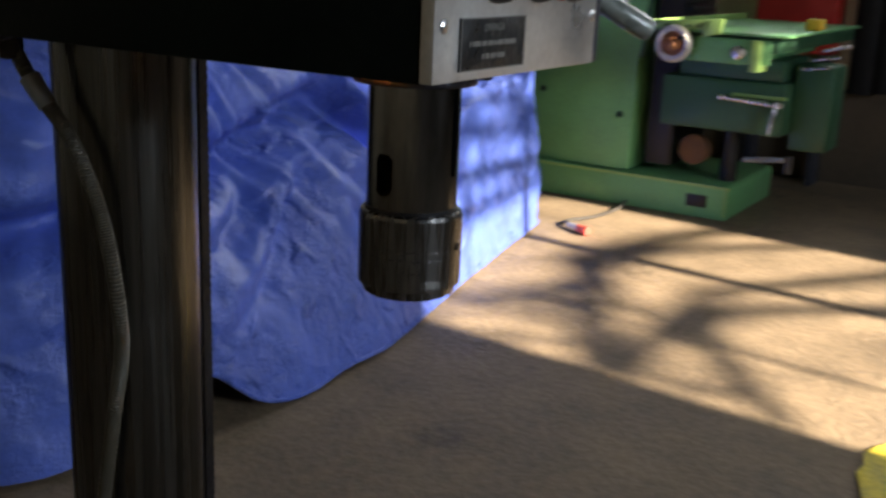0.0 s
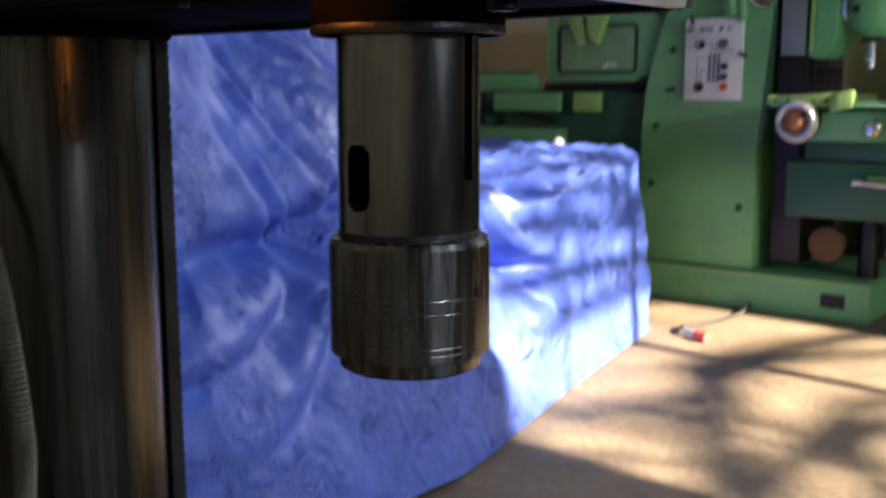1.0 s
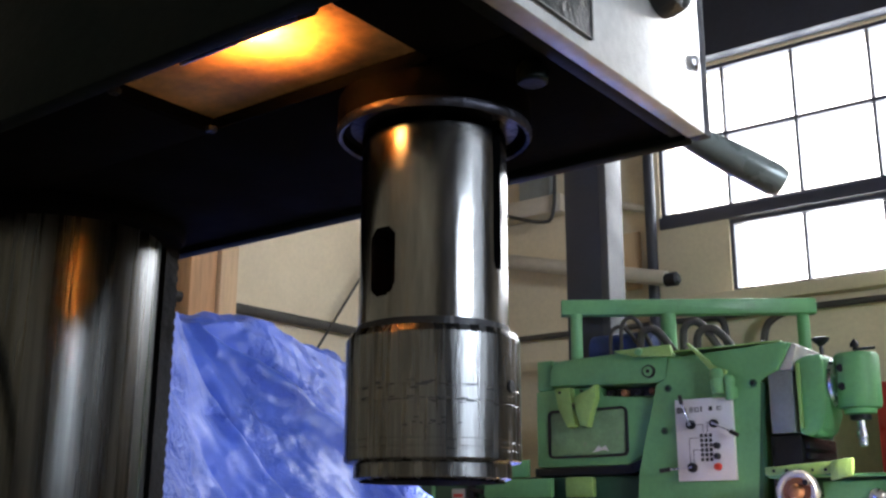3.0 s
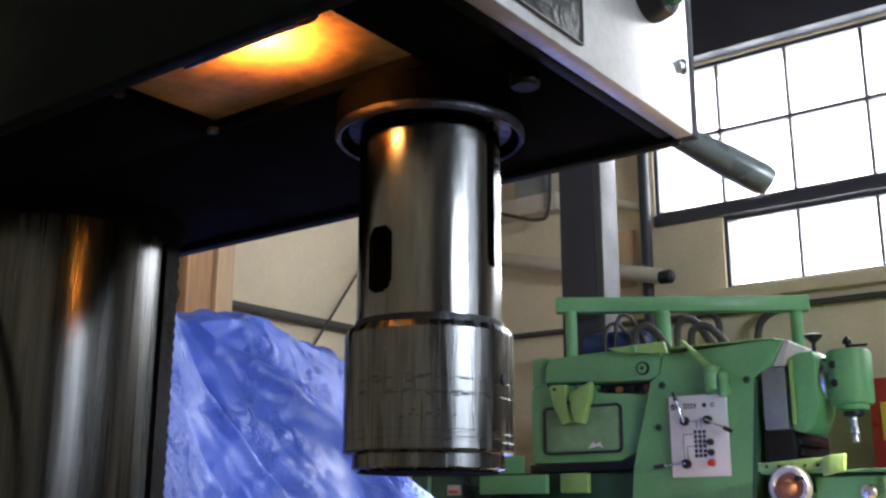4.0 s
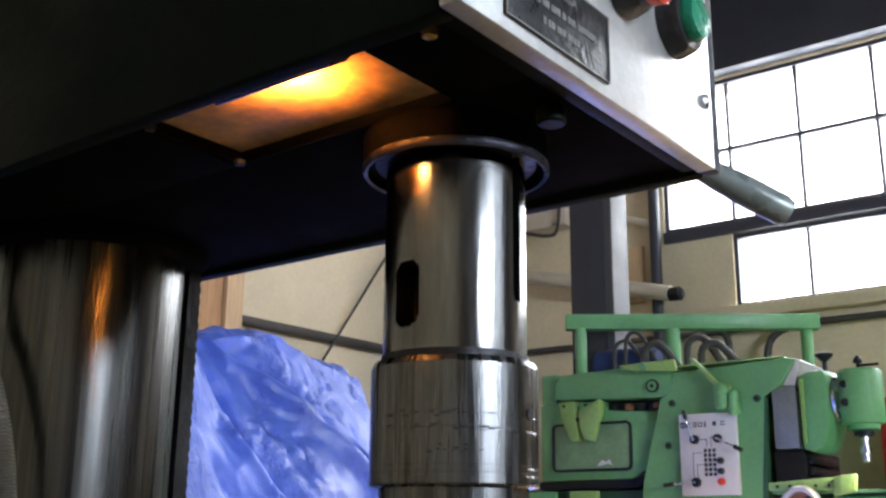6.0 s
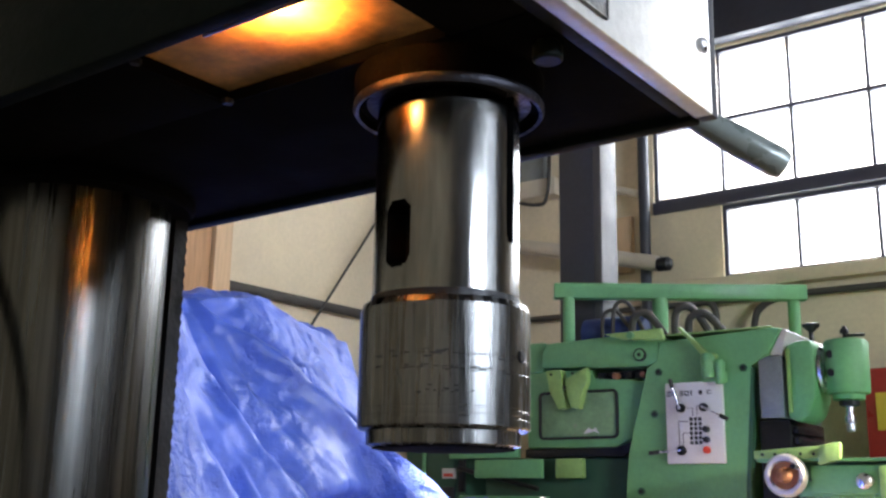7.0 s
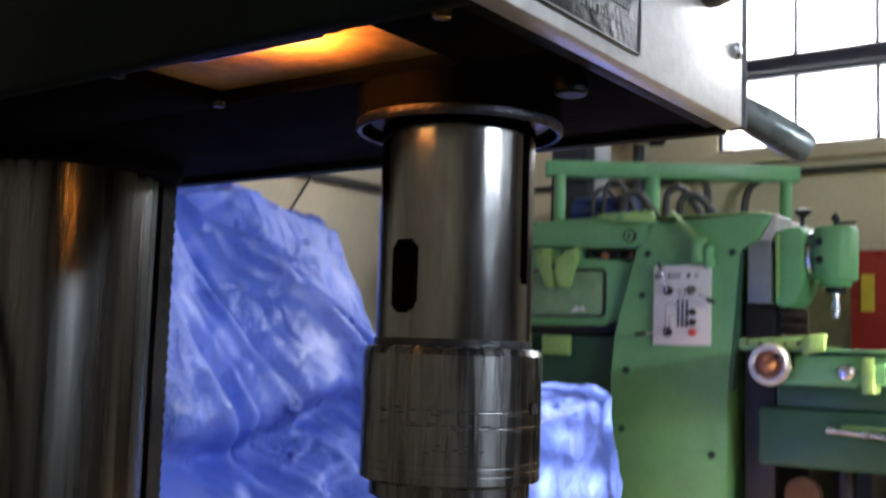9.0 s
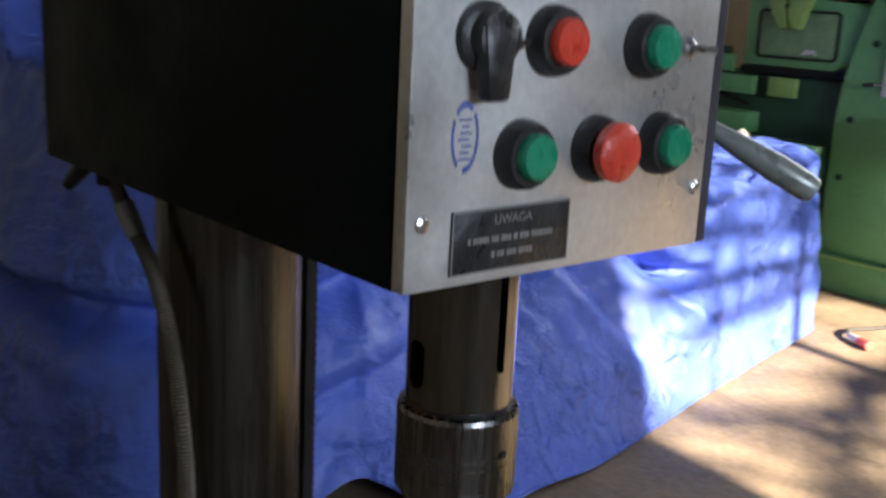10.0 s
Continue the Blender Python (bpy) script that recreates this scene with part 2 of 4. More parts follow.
def tube(points, r, seg=10, bm=None, ribs=0.0):
    """A hose along points, smoothed; ribs makes it corrugated."""
    pts = [Vector(p) for p in points]
    fine = []
    n = (40 if ribs else 14) if len(pts) < 30 else 3
    for i in range(len(pts) - 1):
        p0, p1, p2, p3 = pts[max(i - 1, 0)], pts[i], pts[i + 1], pts[min(i + 2, len(pts) - 1)]
        for k in range(n):
            s = k / n
            fine.append(0.5 * ((2 * p1) + (p2 - p0) * s + (2 * p0 - 5 * p1 + 4 * p2 - p3) * s * s + (3 * p1 - p0 - 3 * p2 + p3) * s ** 3))
    fine.append(pts[-1])
    own = bmesh.new()
    rings = []
    for i, p in enumerate(fine):
        d = (fine[min(i + 1, len(fine) - 1)] - fine[max(i - 1, 0)]).normalized()
        u = d.cross(Vector((0.31, 0.2, 0.93))).normalized()
        v = d.cross(u)
        rad = r * (1 + (ribs if i % 2 else 0))
        rings.append([own.verts.new(p + rad * (math.cos(2 * math.pi * k / seg) * u + math.sin(2 * math.pi * k / seg) * v)) for k in range(seg)])
    for a, b in zip(rings, rings[1:]):
        for k in range(seg):
            own.faces.new((a[k], a[(k + 1) % seg], b[(k + 1) % seg], b[k]))
    own.faces.new(rings[0][::-1])
    own.faces.new(rings[-1])
    return joined(bm, own)


def prism(outline, y0, y1, bevel=0.0, bm=None):
    """An outline in x and z drawn out from y0 to y1."""
    own = bmesh.new()
    a = [own.verts.new((x, y0, z)) for x, z in outline]
    b = [own.verts.new((x, y1, z)) for x, z in outline]
    own.faces.new(a)
    own.faces.new(b[::-1])
    for k in range(len(a)):
        own.faces.new((a[k], b[k], b[(k + 1) % len(a)], a[(k + 1) % len(a)]))
    if bevel:
        bmesh.ops.bevel(own, geom=own.edges[:], offset=bevel, segments=2, profile=0.5, affect='EDGES')
    return joined(bm, own)


# ---------------------------------------------------------------- the hall
X0, X1, Y0, Y1, TOP = -5.0, 6.2, -5.0, 7.36, 6.0


def floor_mesh():
    bm = bmesh.new()
    n = 110
    rows = []
    for j in range(n + 1):
        row = []
        for i in range(n + 1):
            x, y = X0 - 0.3 + (X1 - X0 + 0.6) * i / n, Y0 - 0.3 + (Y1 - Y0 + 0.6) * j / n
            row.append(bm.verts.new((x, y, 0.004 * noise.noise((x * 0.9, y * 0.9, 0)) - 0.003)))
        rows.append(row)
    for j in range(n):
        for i in range(n):
            bm.faces.new((rows[j][i], rows[j][i + 1], rows[j + 1][i + 1], rows[j + 1][i]))
    return bm


solid("floor", floor_mesh(), CONCRETE, "worn dusty brown concrete workshop floor", "floor", kind="structure")


def wall_with_openings(u0, u1, z0, z1, openings, place, thick, mat, name, label):
    """A thick wall cut by rectangular openings; place(u, depth, z) gives the point."""
    us = sorted({u0, u1, *(o[0] for o in openings), *(o[1] for o in openings)})
    zs = sorted({z0, z1, *(o[2] for o in openings), *(o[3] for o in openings)})
    bm = bmesh.new()
    for a, b in zip(us, us[1:]):
        for c, d in zip(zs, zs[1:]):
            mu, mz = (a + b) / 2, (c + d) / 2
            if any(o[0] < mu < o[1] and o[2] < mz < o[3] for o in openings):
                continue
            p, q = place(a, 0, c), place(b, thick, d)
            box(min(p[0], q[0]), max(p[0], q[0]), min(p[1], q[1]), max(p[1], q[1]), c, d, bm=bm)
    bmesh.ops.remove_doubles(bm, verts=bm.verts, dist=1e-4)
    return solid(name, bm, mat, label, "wall", kind="structure", smooth=None)


BACK = [(-3.06, 1.58, 2.965, 4.085), (-2.555, 1.58, 2.388, 2.965)]
wall_with_openings(X0 - 0.3, X1, 0, TOP, BACK, lambda u, d, z: (u, Y1 + d, z), 0.3, PLASTER, "wall_back", "cream plastered wall with tall steel-framed windows")
RIGHT = [(-1.0, 2.35, 2.4, 2.95), (2.50, 4.82, 2.2, 5.15)]
wall_with_openings(Y0, Y1, 0, TOP, RIGHT, lambda u, d, z: (X1 + d, u, z), 0.3, GREY_WALL, "wall_right", "grey-brown plastered wall with a strip of windows")
solid("wall_left", box(X0 - 0.3, X0, Y0, Y1, 0, TOP), PLASTER, "cream plastered wall, stained and scuffed", "wall", kind="structure")
# front wall and ceiling are unseen, added to close the hall and shape bounce
solid("wall_front", box(X0, X1, Y0 - 0.3, Y0, 0, TOP), PLASTER, "unseen cream wall added to close the hall and bounce light", "wall", kind="structure")
solid("ceiling", box(X0 - 0.3, X1 + 0.3, Y0 - 0.3, Y1 + 0.3, TOP, TOP + 0.2), CEILING, "unseen dark ceiling added to close the hall", "ceiling", kind="structure")
# dark band coloured in place of the shaded floor that runs on beyond
solid("trim", box(X0, X1, Y1 - 0.012, Y1, 0.0, 0.62), SHADE_BAND, "dark brown band standing for shaded floor beyond the wall foot", "wall", kind="structure")

# deep dark beam over the windows
solid("beam", box(X0, X1, Y1 - 0.12, Y1 - 0.004, 4.10, 4.75, 0.01), DARK_STEEL, "dark steel crane beam above the windows", "beam", kind="structure")


def window(name, u0, u1, z0, z1, cols, bars, axis, label, heavy=()):
    w = thing(name, (0, 0, 0), label, "window", kind="structure")

    def slab(ua, ub, za, zb, d0, d1):
        if axis == 'y':
            return box(ua, ub, Y1 + d0, Y1 + d1, za, zb, 0.003, seg=1)
        return box(X1 + d0, X1 + d1, ua, ub, za, zb, 0.003, seg=1)

    for ua, ub, za, zb in ((u0, u1, z0, z0 + 0.03), (u0, u1, z1 - 0.03, z1), (u0, u0 + 0.03, z0 + 0.03, z1 - 0.03), (u1 - 0.03, u1, z0 + 0.03, z1 - 0.03)):
        part("frame", slab(ua, ub, za, zb, 0.02, 0.08), BAR_STEEL, w)
    for u in cols:
        part("mullion", slab(u - 0.011, u + 0.011, z0 + 0.03, z1 - 0.03, 0.03, 0.07), BAR_STEEL, w)
    for z in bars:
        part("glazing_bar", slab(u0 + 0.03, u1 - 0.03, z - 0.014, z + 0.014, 0.025, 0.075), BAR_STEEL, w)
    return w


cols = [-2.555 + 0.514 * k for k in range(1, 8)]
window("window_1", -3.06, 1.58, 2.995, 4.085, [-2.545] + cols, [3.55], 'y', "tall steel-framed workshop window glaring with daylight")
window("window_2", -2.555, 1.58, 2.388, 2.905, cols, [], 'y', "lower row of bright steel-framed window panes")
solid("trim", box(-3.06, 1.58, Y1 - 0.03, Y1 + 0.1, 2.908, 2.992, 0.005), BAR_STEEL, "dark steel transom between two window rows", "beam", kind="structure")
window("window_3", 2.50, 4.82, 2.2, 5.15, [3.06, 3.87, 3.885, 3.90, 3.915, 3.93], [4.45], 'x', "large steel-framed window letting the low sun in")
window("window_4", -1.0, 2.35, 2.4, 2.95, [-1.0 + 0.56 * k for k in range(1, 6)], [], 'x', "strip window of steel-framed panes")



def glow_board():
    return box(-5.2, 3.4, 9.6, 9.7, 0.0, 8.0)


WHITE_SKY = glowing("bright_hazy_sky", (0.93, 0.96, 1.0), 1.3)
solid("backdrop", glow_board(), WHITE_SKY, "white hazy sky seen through the windows", "sky", kind="structure")
# added wall out of view; keeps the low sun off the strip window
solid("backdrop", box(9.5, 9.9, -6.0, 2.15, 0.0, 9.0), PLASTER, "unseen plain wall added outside to block the low sun", "building", kind="structure")


def branch(bm, p, d, length, r, level, rnd):
    q = p + d * length
    rod(p, q, r, r * 0.65, 7, bm)
    if level == 0:
        return
    for k in range(2 if level > 1 else 3):
        turn = Vector((rnd.uniform(-0.2, 0.2), rnd.uniform(-1, 1), rnd.uniform(-0.35, 0.75)))
        branch(bm, p + d * length * rnd.uniform(0.55, 1.0), (d * 0.75 + turn * 0.75).normalized(), length * rnd.uniform(0.55, 0.8), r * 0.55, level - 1, rnd)


# unseen tree, its limbs placed to shape the sun patch and dapples
def shadow_tree(x, y):
    rnd = random.Random(5)
    t = thing("shadow_tree", (x, y, 0), "unseen leafless tree added to cast branch shadows indoors", "tree")
    part("trunk", rod((x, y, 0), (x + 0.05, y + 0.1, 6.4), 0.13, 0.05, 12), BARK, t)
    limbs = [([(0.0, 4.15), (-0.50, 4.34), (-1.65, 4.55), (-2.00, 4.49), (-2.95, 4.25)], 0.042),
             ([(0.0, 3.85), (-1.25, 4.40), (-2.10, 4.49), (-2.7, 4.62)], 0.030),
             ([(0.0, 3.65), (-1.38, 4.11), (-1.93, 4.24), (-2.95, 4.21)], 0.036),
             ([(0.0, 3.30), (-1.10, 3.72), (-2.10, 4.175), (-2.95, 3.95)], 0.034),
             ([(0.0, 4.75), (-1.2, 5.0), (-2.6, 4.95)], 0.04), ([(0.0, 4.95), (-1.4, 5.13), (-2.9, 5.12)], 0.05), ([(0.0, 5.3), (-1.3, 5.42), (-2.9, 5.5)], 0.045), ([(0.0, 5.1), (-1.0, 5.25), (-2.8, 5.3)], 0.035), ([(0.0, 5.5), (-1.4, 5.6), (-2.8, 5.7)], 0.03)]
    for line, r in limbs:
        bm = tube([(x, y + a, z) for a, z in line], r, 8)
        for k in range(2 if line[0][1] < 4.5 else 9):
            i = rnd.randrange(1, len(line) - 1) if line[0][1] < 4.5 else rnd.randrange(len(line) - 1)
            f = rnd.random()
            p = Vector((x, y + line[i][0] * (1 - f) + line[i + 1][0] * f, line[i][1] * (1 - f) + line[i + 1][1] * f))
            branch(bm, p, Vector((rnd.uniform(-0.1, 0.1), -1.0, rnd.uniform(-0.5, 0.6) if line[0][1] < 4.5 else rnd.uniform(0.1, 1.5))).normalized(), rnd.uniform(0.35, 0.8), r * 0.5, 1 if line[0][1] < 4.5 else 2, rnd)
        part("limb", bm, BARK, t)


shadow_tree(8.2, 5.3)
solid("trim", box(-3.2, X1, Y1 - 0.10, Y1 - 0.002, 2.29, 2.38, 0.01), PLASTER, "plastered ledge under the windows", "sill", kind="structure")

# conduits along the walls
solid("conduit", rod((X0 + 0.05, Y0 + 0.2, 2.10), (X0 + 0.05, Y1 - 0.12, 2.21), 0.035), CABLE_M, "dark thick cable conduit running along the wall", "pipe")
solid("conduit", rod((X0 + 0.12, Y1 - 0.06, 2.23), (X1 - 0.4, Y1 - 0.06, 2.18), 0.022), CABLE_M, "dark cable conduit running below the windows", "pipe")
solid("rope", tube([(X0 + 0.05, 6.72, 3.30), (X0 + 0.06, 6.47, 2.94), (X0 + 0.09, 5.79, 2.05), (X0 + 0.1, 5.45, 1.6)], 0.010, 6), CABLE_M, "thin dark rope slanting across the plaster wall", "rope")

# timber pillar on the left wall
pl = thing("timber_pillar", (X0 + 0.1, 4.80, 0), "pale and brown timber pillar against the plaster wall", "pillar")
part("post", box(X0 + 0.004, X0 + 0.17, 4.81, 4.95, 0, TOP - 0.01, 0.006), WOOD_PALE, pl)
part("plank", box(X0 + 0.004, X0 + 0.14, 4.60, 4.805, 0, TOP - 0.01, 0.006), WOOD, pl, "brown side plank")

# steel post and brackets near the back wall
post = thing("steel_post", (-3.0, 6.2, 0), "dark steel hall column with a paler flange", "column")
part("web", box(-3.148, -2.905, 6.15, 6.35, 0, TOP - 0.01, 0.004), DARK_STEEL, post)
part("flange", box(-2.904, -2.850, 6.149, 6.36, 0, TOP - 0.01, 0.004), FLANGE, post, "lighter grey flange")
solid("drain_pipe", rod((-3.09, Y1 - 0.10, 0), (-3.09, Y1 - 0.10, TOP), 0.04), DARK_STEEL, "dark vertical drain pipe beside the window", "pipe")
hp = thing("heating_pipe", (-3.4, 7.2, 2.7), "cream painted heating pipe with a dark end valve", "pipe")
part("pipe", rod((-4.6, Y1 - 0.2, 2.90), (-2.95, Y1 - 0.2, 2.50), 0.055, seg=20), PIPE_PAINT, hp)
part("valve", lathe([(0.03, -0.06), (0.048, -0.05), (0.05, 0.03), (0.03, 0.05)], (-2.90, Y1 - 0.2, 2.49), 'X', 18), BLACK_METAL, hp, "dark valve wheel")
br = thing("wall_bracket", (-4.1, 7.2, 3.2), "pale steel cable tray on the wall with a hanging cable", "tray")
part("tray", box(-4.55, -3.80, Y1 - 0.16, Y1 - 0.004, 3.16, 3.30, 0.01), PIPE_PAINT, br)
part("bracket", box(-4.20, -3.92, Y1 - 0.12, Y1 - 0.004, 3.31, 3.52, 0.008), MILL_GREY, br)
part("cable", tube([(-4.3, Y1 - 0.18, 3.2), (-3.95, Y1 - 0.2, 3.08), (-3.84, Y1 - 0.2, 3.15), (-3.83, Y1 - 0.18, 3.6)], 0.014, 8), CABLE_M, br)
solid("shelf_bar", rod((-3.45, Y1 - 0.08, 3.17), (-3.1, Y1 - 0.08, 3.05), 0.03), PIPE_PAINT, "short pale pipe stub beside the hall column", "pipe")
solid("wall_panel", box(-3.42, -3.22, Y1 - 0.05, Y1 - 0.004, 2.5, 2.92, 0.005), WOOD_PALE, "pale board fixed to the wall", "board")

# red cabinet by the back wall
rc = thing("red_cabinet", (-1.55, 7.2, 0), "red painted fire cabinet with a yellow sign", "cabinet")
part("body", box(-1.62, -1.12, 7.08, 7.33, 0.85, 1.675, 0.01), RED_PAINT, rc)
part("sign", box(-1.555, -1.48, 7.07, 7.078, 1.31, 1.53), YELLOW, rc, "yellow sign")
part("leg", box(-1.60, -1.56, 7.1, 7.3, 0, 0.85), DARK_STEEL, rc)
part("leg", box(-1.18, -1.14, 7.1, 7.3, 0, 0.85), DARK_STEEL, rc)


def curtain_strip(k):
    """One hanging strip, curled along its edges."""
    rnd = random.Random(60 + k)
    bm = bmesh.new()
    x0, y0, low = -1.02 + 0.135 * k, 7.16 + 0.012 * (k % 2), 0.62 + rnd.uniform(-0.03, 0.05)
    lean, curl = rnd.uniform(-0.02, 0.02), rnd.uniform(0.02, 0.05)
    a, b = [], []
    for i in range(9):
        f = i / 8
        y = y0 + curl * (2 * f - 1) ** 2
        a.append(bm.verts.new((x0 + 0.15 * f + lean, y + rnd.uniform(-0.004, 0.004), low)))
        b.append(bm.verts.new((x0 + 0.15 * f, y, 1.68)))
    for i in range(8):
        bm.faces.new((a[i], a[i + 1], b[i + 1], b[i]))
    bmesh.ops.solidify(bm, geom=bm.faces[:], thickness=0.004)
    return bm


cu = thing("strip_curtain", (0, 7.16, 1.7), "black hanging strip curtain on a rail", "curtain")
for k in range(14):
    part("strip", curtain_strip(k), CURTAIN, cu)
part("rail", rod((-1.1, 7.16, 1.70), (0.95, 7.16, 1.70), 0.015), DARK_STEEL, cu)
part("bracket", box(-0.1, -0.06, 7.15, Y1 - 0.002, 1.69, 1.71), DARK_STEEL, cu)

# ---------------------------------------------------------------- the drilling machine
AX, AY = -0.428, 1.291          # spindle axis
CX, CY, CR = -1.043, 1.322, 0.119  # column
drill = thing("drilling_machine", (CX, CY, 0), "dark green column drilling machine with an aluminium control panel", "machine")


for y0, y1 in ((1.065, 1.085), (1.487, 1.507)):
    part("side_wall", box(-1.145, -0.275, y0, y1, 1.208, 2.02, 0.004), HEAD_PAINT, drill, "dark oily green painted head casting")
part("back_wall", box(-1.165, -1.146, 1.075, 1.497, 1.208, 2.02, 0.004), HEAD_PAINT, drill)
part("top_cover", box(-1.165, -0.275, 1.065, 1.507, 2.021, 2.05, 0.01), HEAD_PAINT, drill)
part("front_wall", box(-0.29, -0.276, 1.086, 1.486, 1.212, 2.018, 0.002), HEAD_PAINT, drill)
# underside, column socket and recess sides are coloured as dark as their shade
part("underside", box(-1.144, -0.292, 1.215, 1.486, 1.216, 1.30, 0.003), UNDER, drill, "oily underside of the head, its shade in the black colour")
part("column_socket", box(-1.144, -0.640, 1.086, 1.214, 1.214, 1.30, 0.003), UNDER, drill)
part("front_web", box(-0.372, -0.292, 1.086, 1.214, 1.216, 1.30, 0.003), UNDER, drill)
recess = part("lamp_recess", box(-0.639, -0.373, 1.086, 1.214, 1.228, 1.25, 0.001), RECESS, drill, "grimy recess lit by a bulb, orange glow partly in its colour")
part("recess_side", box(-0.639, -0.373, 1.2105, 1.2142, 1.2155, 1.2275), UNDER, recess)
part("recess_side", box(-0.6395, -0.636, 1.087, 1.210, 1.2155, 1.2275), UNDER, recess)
for bx, by in ((-0.632, 1.206), (-0.628, 1.094)):
    part("bolt", lathe([(0.005, 1.2115), (0.006, 1.213), (0.006, 1.2165)], (bx, by, 0), seg=6), BLACK_METAL, recess)
# added brass piece draws a glint where lamplight shows at the web
part("glint_plug", lathe([(0.002, 1.2075), (0.006, 1.209), (0.007, 1.2165)], (-0.306, 1.095, 0), seg=8), BRASS_BRIGHT, drill, "small brass piece added as a glint of light")
part("bulb", lathe([(0.002, -0.03), (0.005, -0.026), (0.006, 0.0), (0.005, 0.016), (0.003, 0.026)], (-0.452, 1.093, 1.2185), 'X', 16), BULB, recess, "small glowing filament bulb")
part("bulb_holder", lathe([(0.006, 0.0), (0.006, 0.03), (0.004, 0.034)], (-0.420, 1.093, 1.2185), 'X', 16), BLACK_METAL, recess)
part("guard_strip", box(-0.53, -0.40, 1.0865, 1.0885, 1.2085, 1.2145), BRIGHT_STEEL, recess, "thin bright guard strip")
lamp = new("bulb_light", bpy.data.lights.new("bulb_light", 'SPOT'))
lamp.matrix_world = look((-0.462, 1.105, 1.2155), (-0.462, 1.106, 2.0))
lamp.data.energy, lamp.data.color, lamp.data.shadow_soft_size = 1.5, (1.0, 0.36, 0.055), 0.008
lamp.data.spot_size, lamp.data.spot_blend = radians(174), 0.25

# column with rack and boss
part("column", lathe([(CR, 0.10), (CR, 1.2135)], (CX, CY, 0), seg=96), COLUMN_STEEL, drill, "oiled bare steel column with brown streaks")
part("base_plate", box(-1.32, -0.80, 1.06, 1.60, 0.0, 0.10, 0.015), HEAD_PAINT, drill)
part("column_boss", lathe([(CR + 0.004, 1.196), (CR + 0.025, 1.198), (CR + 0.03, 1.205), (CR + 0.03, 1.2138)], (CX, CY, 0), seg=64), UNDER, drill)


def rack():
    bm = box(-0.993, -0.970, 1.424, 1.444, 0.12, 1.21)
    z = 0.13
    while z < 1.2:
        box(-0.993, -0.970, 1.4441, 1.4455, z, z + 0.008, bm=bm)
        z += 0.016
    return bm


part("rack", rack(), BLACK_METAL, drill, "dark toothed lifting rack")


# hose on the near side of the column
hose = thing("flexible_conduit", (-1.03, 1.15, 0), "grey ribbed flexible conduit hanging beside the column", "hose")
part("tube", tube([(-1.10, 1.14, 1.20), (-1.055, 1.155, 1.118), (-0.995, 1.163, 1.052), (-0.942, 1.165, 0.962), (-0.915, 1.165, 0.88), (-0.899, 1.168, 0.76), (-0.904, 1.17, 0.69), (-0.924, 1.17, 0.60), (-0.965, 1.17, 0.40), (-0.98, 1.15, 0.15)], 0.0115, 10, ribs=0.12), HOSE, hose)
part("gland", lathe([(0.018, -0.03), (0.02, -0.028), (0.02, 0.01), (0.014, 0.03)], (-1.095, 1.141, 1.195), seg=8), BLACK_METAL, hose)
part("ferrule", rod((-1.066, 1.151, 1.138), (-1.034, 1.158, 1.094), 0.017, 0.015, 12), MILL_GREY, hose, "pale metal ferrule")
tap = thing("cable_gland_block", (-1.07, 1.10, 1.2), "black terminal lug at the back of the head", "fitting")
part("lug", rod((-1.075, 1.10, 1.206), (-1.115, 1.085, 1.165), 0.016, 0.010, 10), BLACK_METAL, tap)
part("stem", rod((-1.05, 1.11, 1.214), (-1.08, 1.098, 1.204), 0.013, seg=10), BLACK_METAL, tap)


def slotted(radius, z0, z1, cuts, seg=180, rows=60):
    """A tube wall whose faces inside the cuts (angle from, to, z from, to, round) are sunk inwards."""
    bm = bmesh.new()

    def inside(a, z):
        for a0, a1, c0, c1 in cuts:
            if a0 <= a <= a1:
                half = (a1 - a0) / 2 * radius
                off = abs(a - (a0 + a1) / 2) * radius
                round_ = half - math.sqrt(max(half * half - off * off, 0))
                if c0 + round_ <= z <= c1 - round_:
                    return True
        return False

    grid = []
    for j in range(rows + 1):
        z = z0 + (z1 - z0) * j / rows
        ring = []
        for k in range(seg):
            a = 2 * math.pi * k / seg - math.pi
            r = radius * (0.70 if inside(a, z) else 1.0)
            ring.append(bm.verts.new((AX + r * math.cos(a), AY + r * math.sin(a), z)))
        grid.append(ring)
    for j in range(rows):
        for k in range(seg):
            bm.faces.new((grid[j][k], grid[j][(k + 1) % seg], grid[j + 1][(k + 1) % seg], grid[j + 1][k]))
    bm.faces.new(grid[0][::-1])
    bm.faces.new(grid[-1])
    for f in bm.faces:
        m = f.calc_center_median()
        if f.calc_area() < 1e-3 and math.hypot(m.x - AX, m.y - AY) < radius * 0.86:
            f.material_index = 1
    return bm



quill = part("quill", slotted(0.0642, 1.000, 1.26, [(-1.855, -1.435, 1.031, 1.088), (0.0, 0.165, 1.056, 1.30)], 220, 130), GROUND_STEEL, drill, "ground steel quill with an oval slot and a keyway")
# sunk slot faces are coloured near black to stand for shade inside
quill.data.materials.append(UNDER)
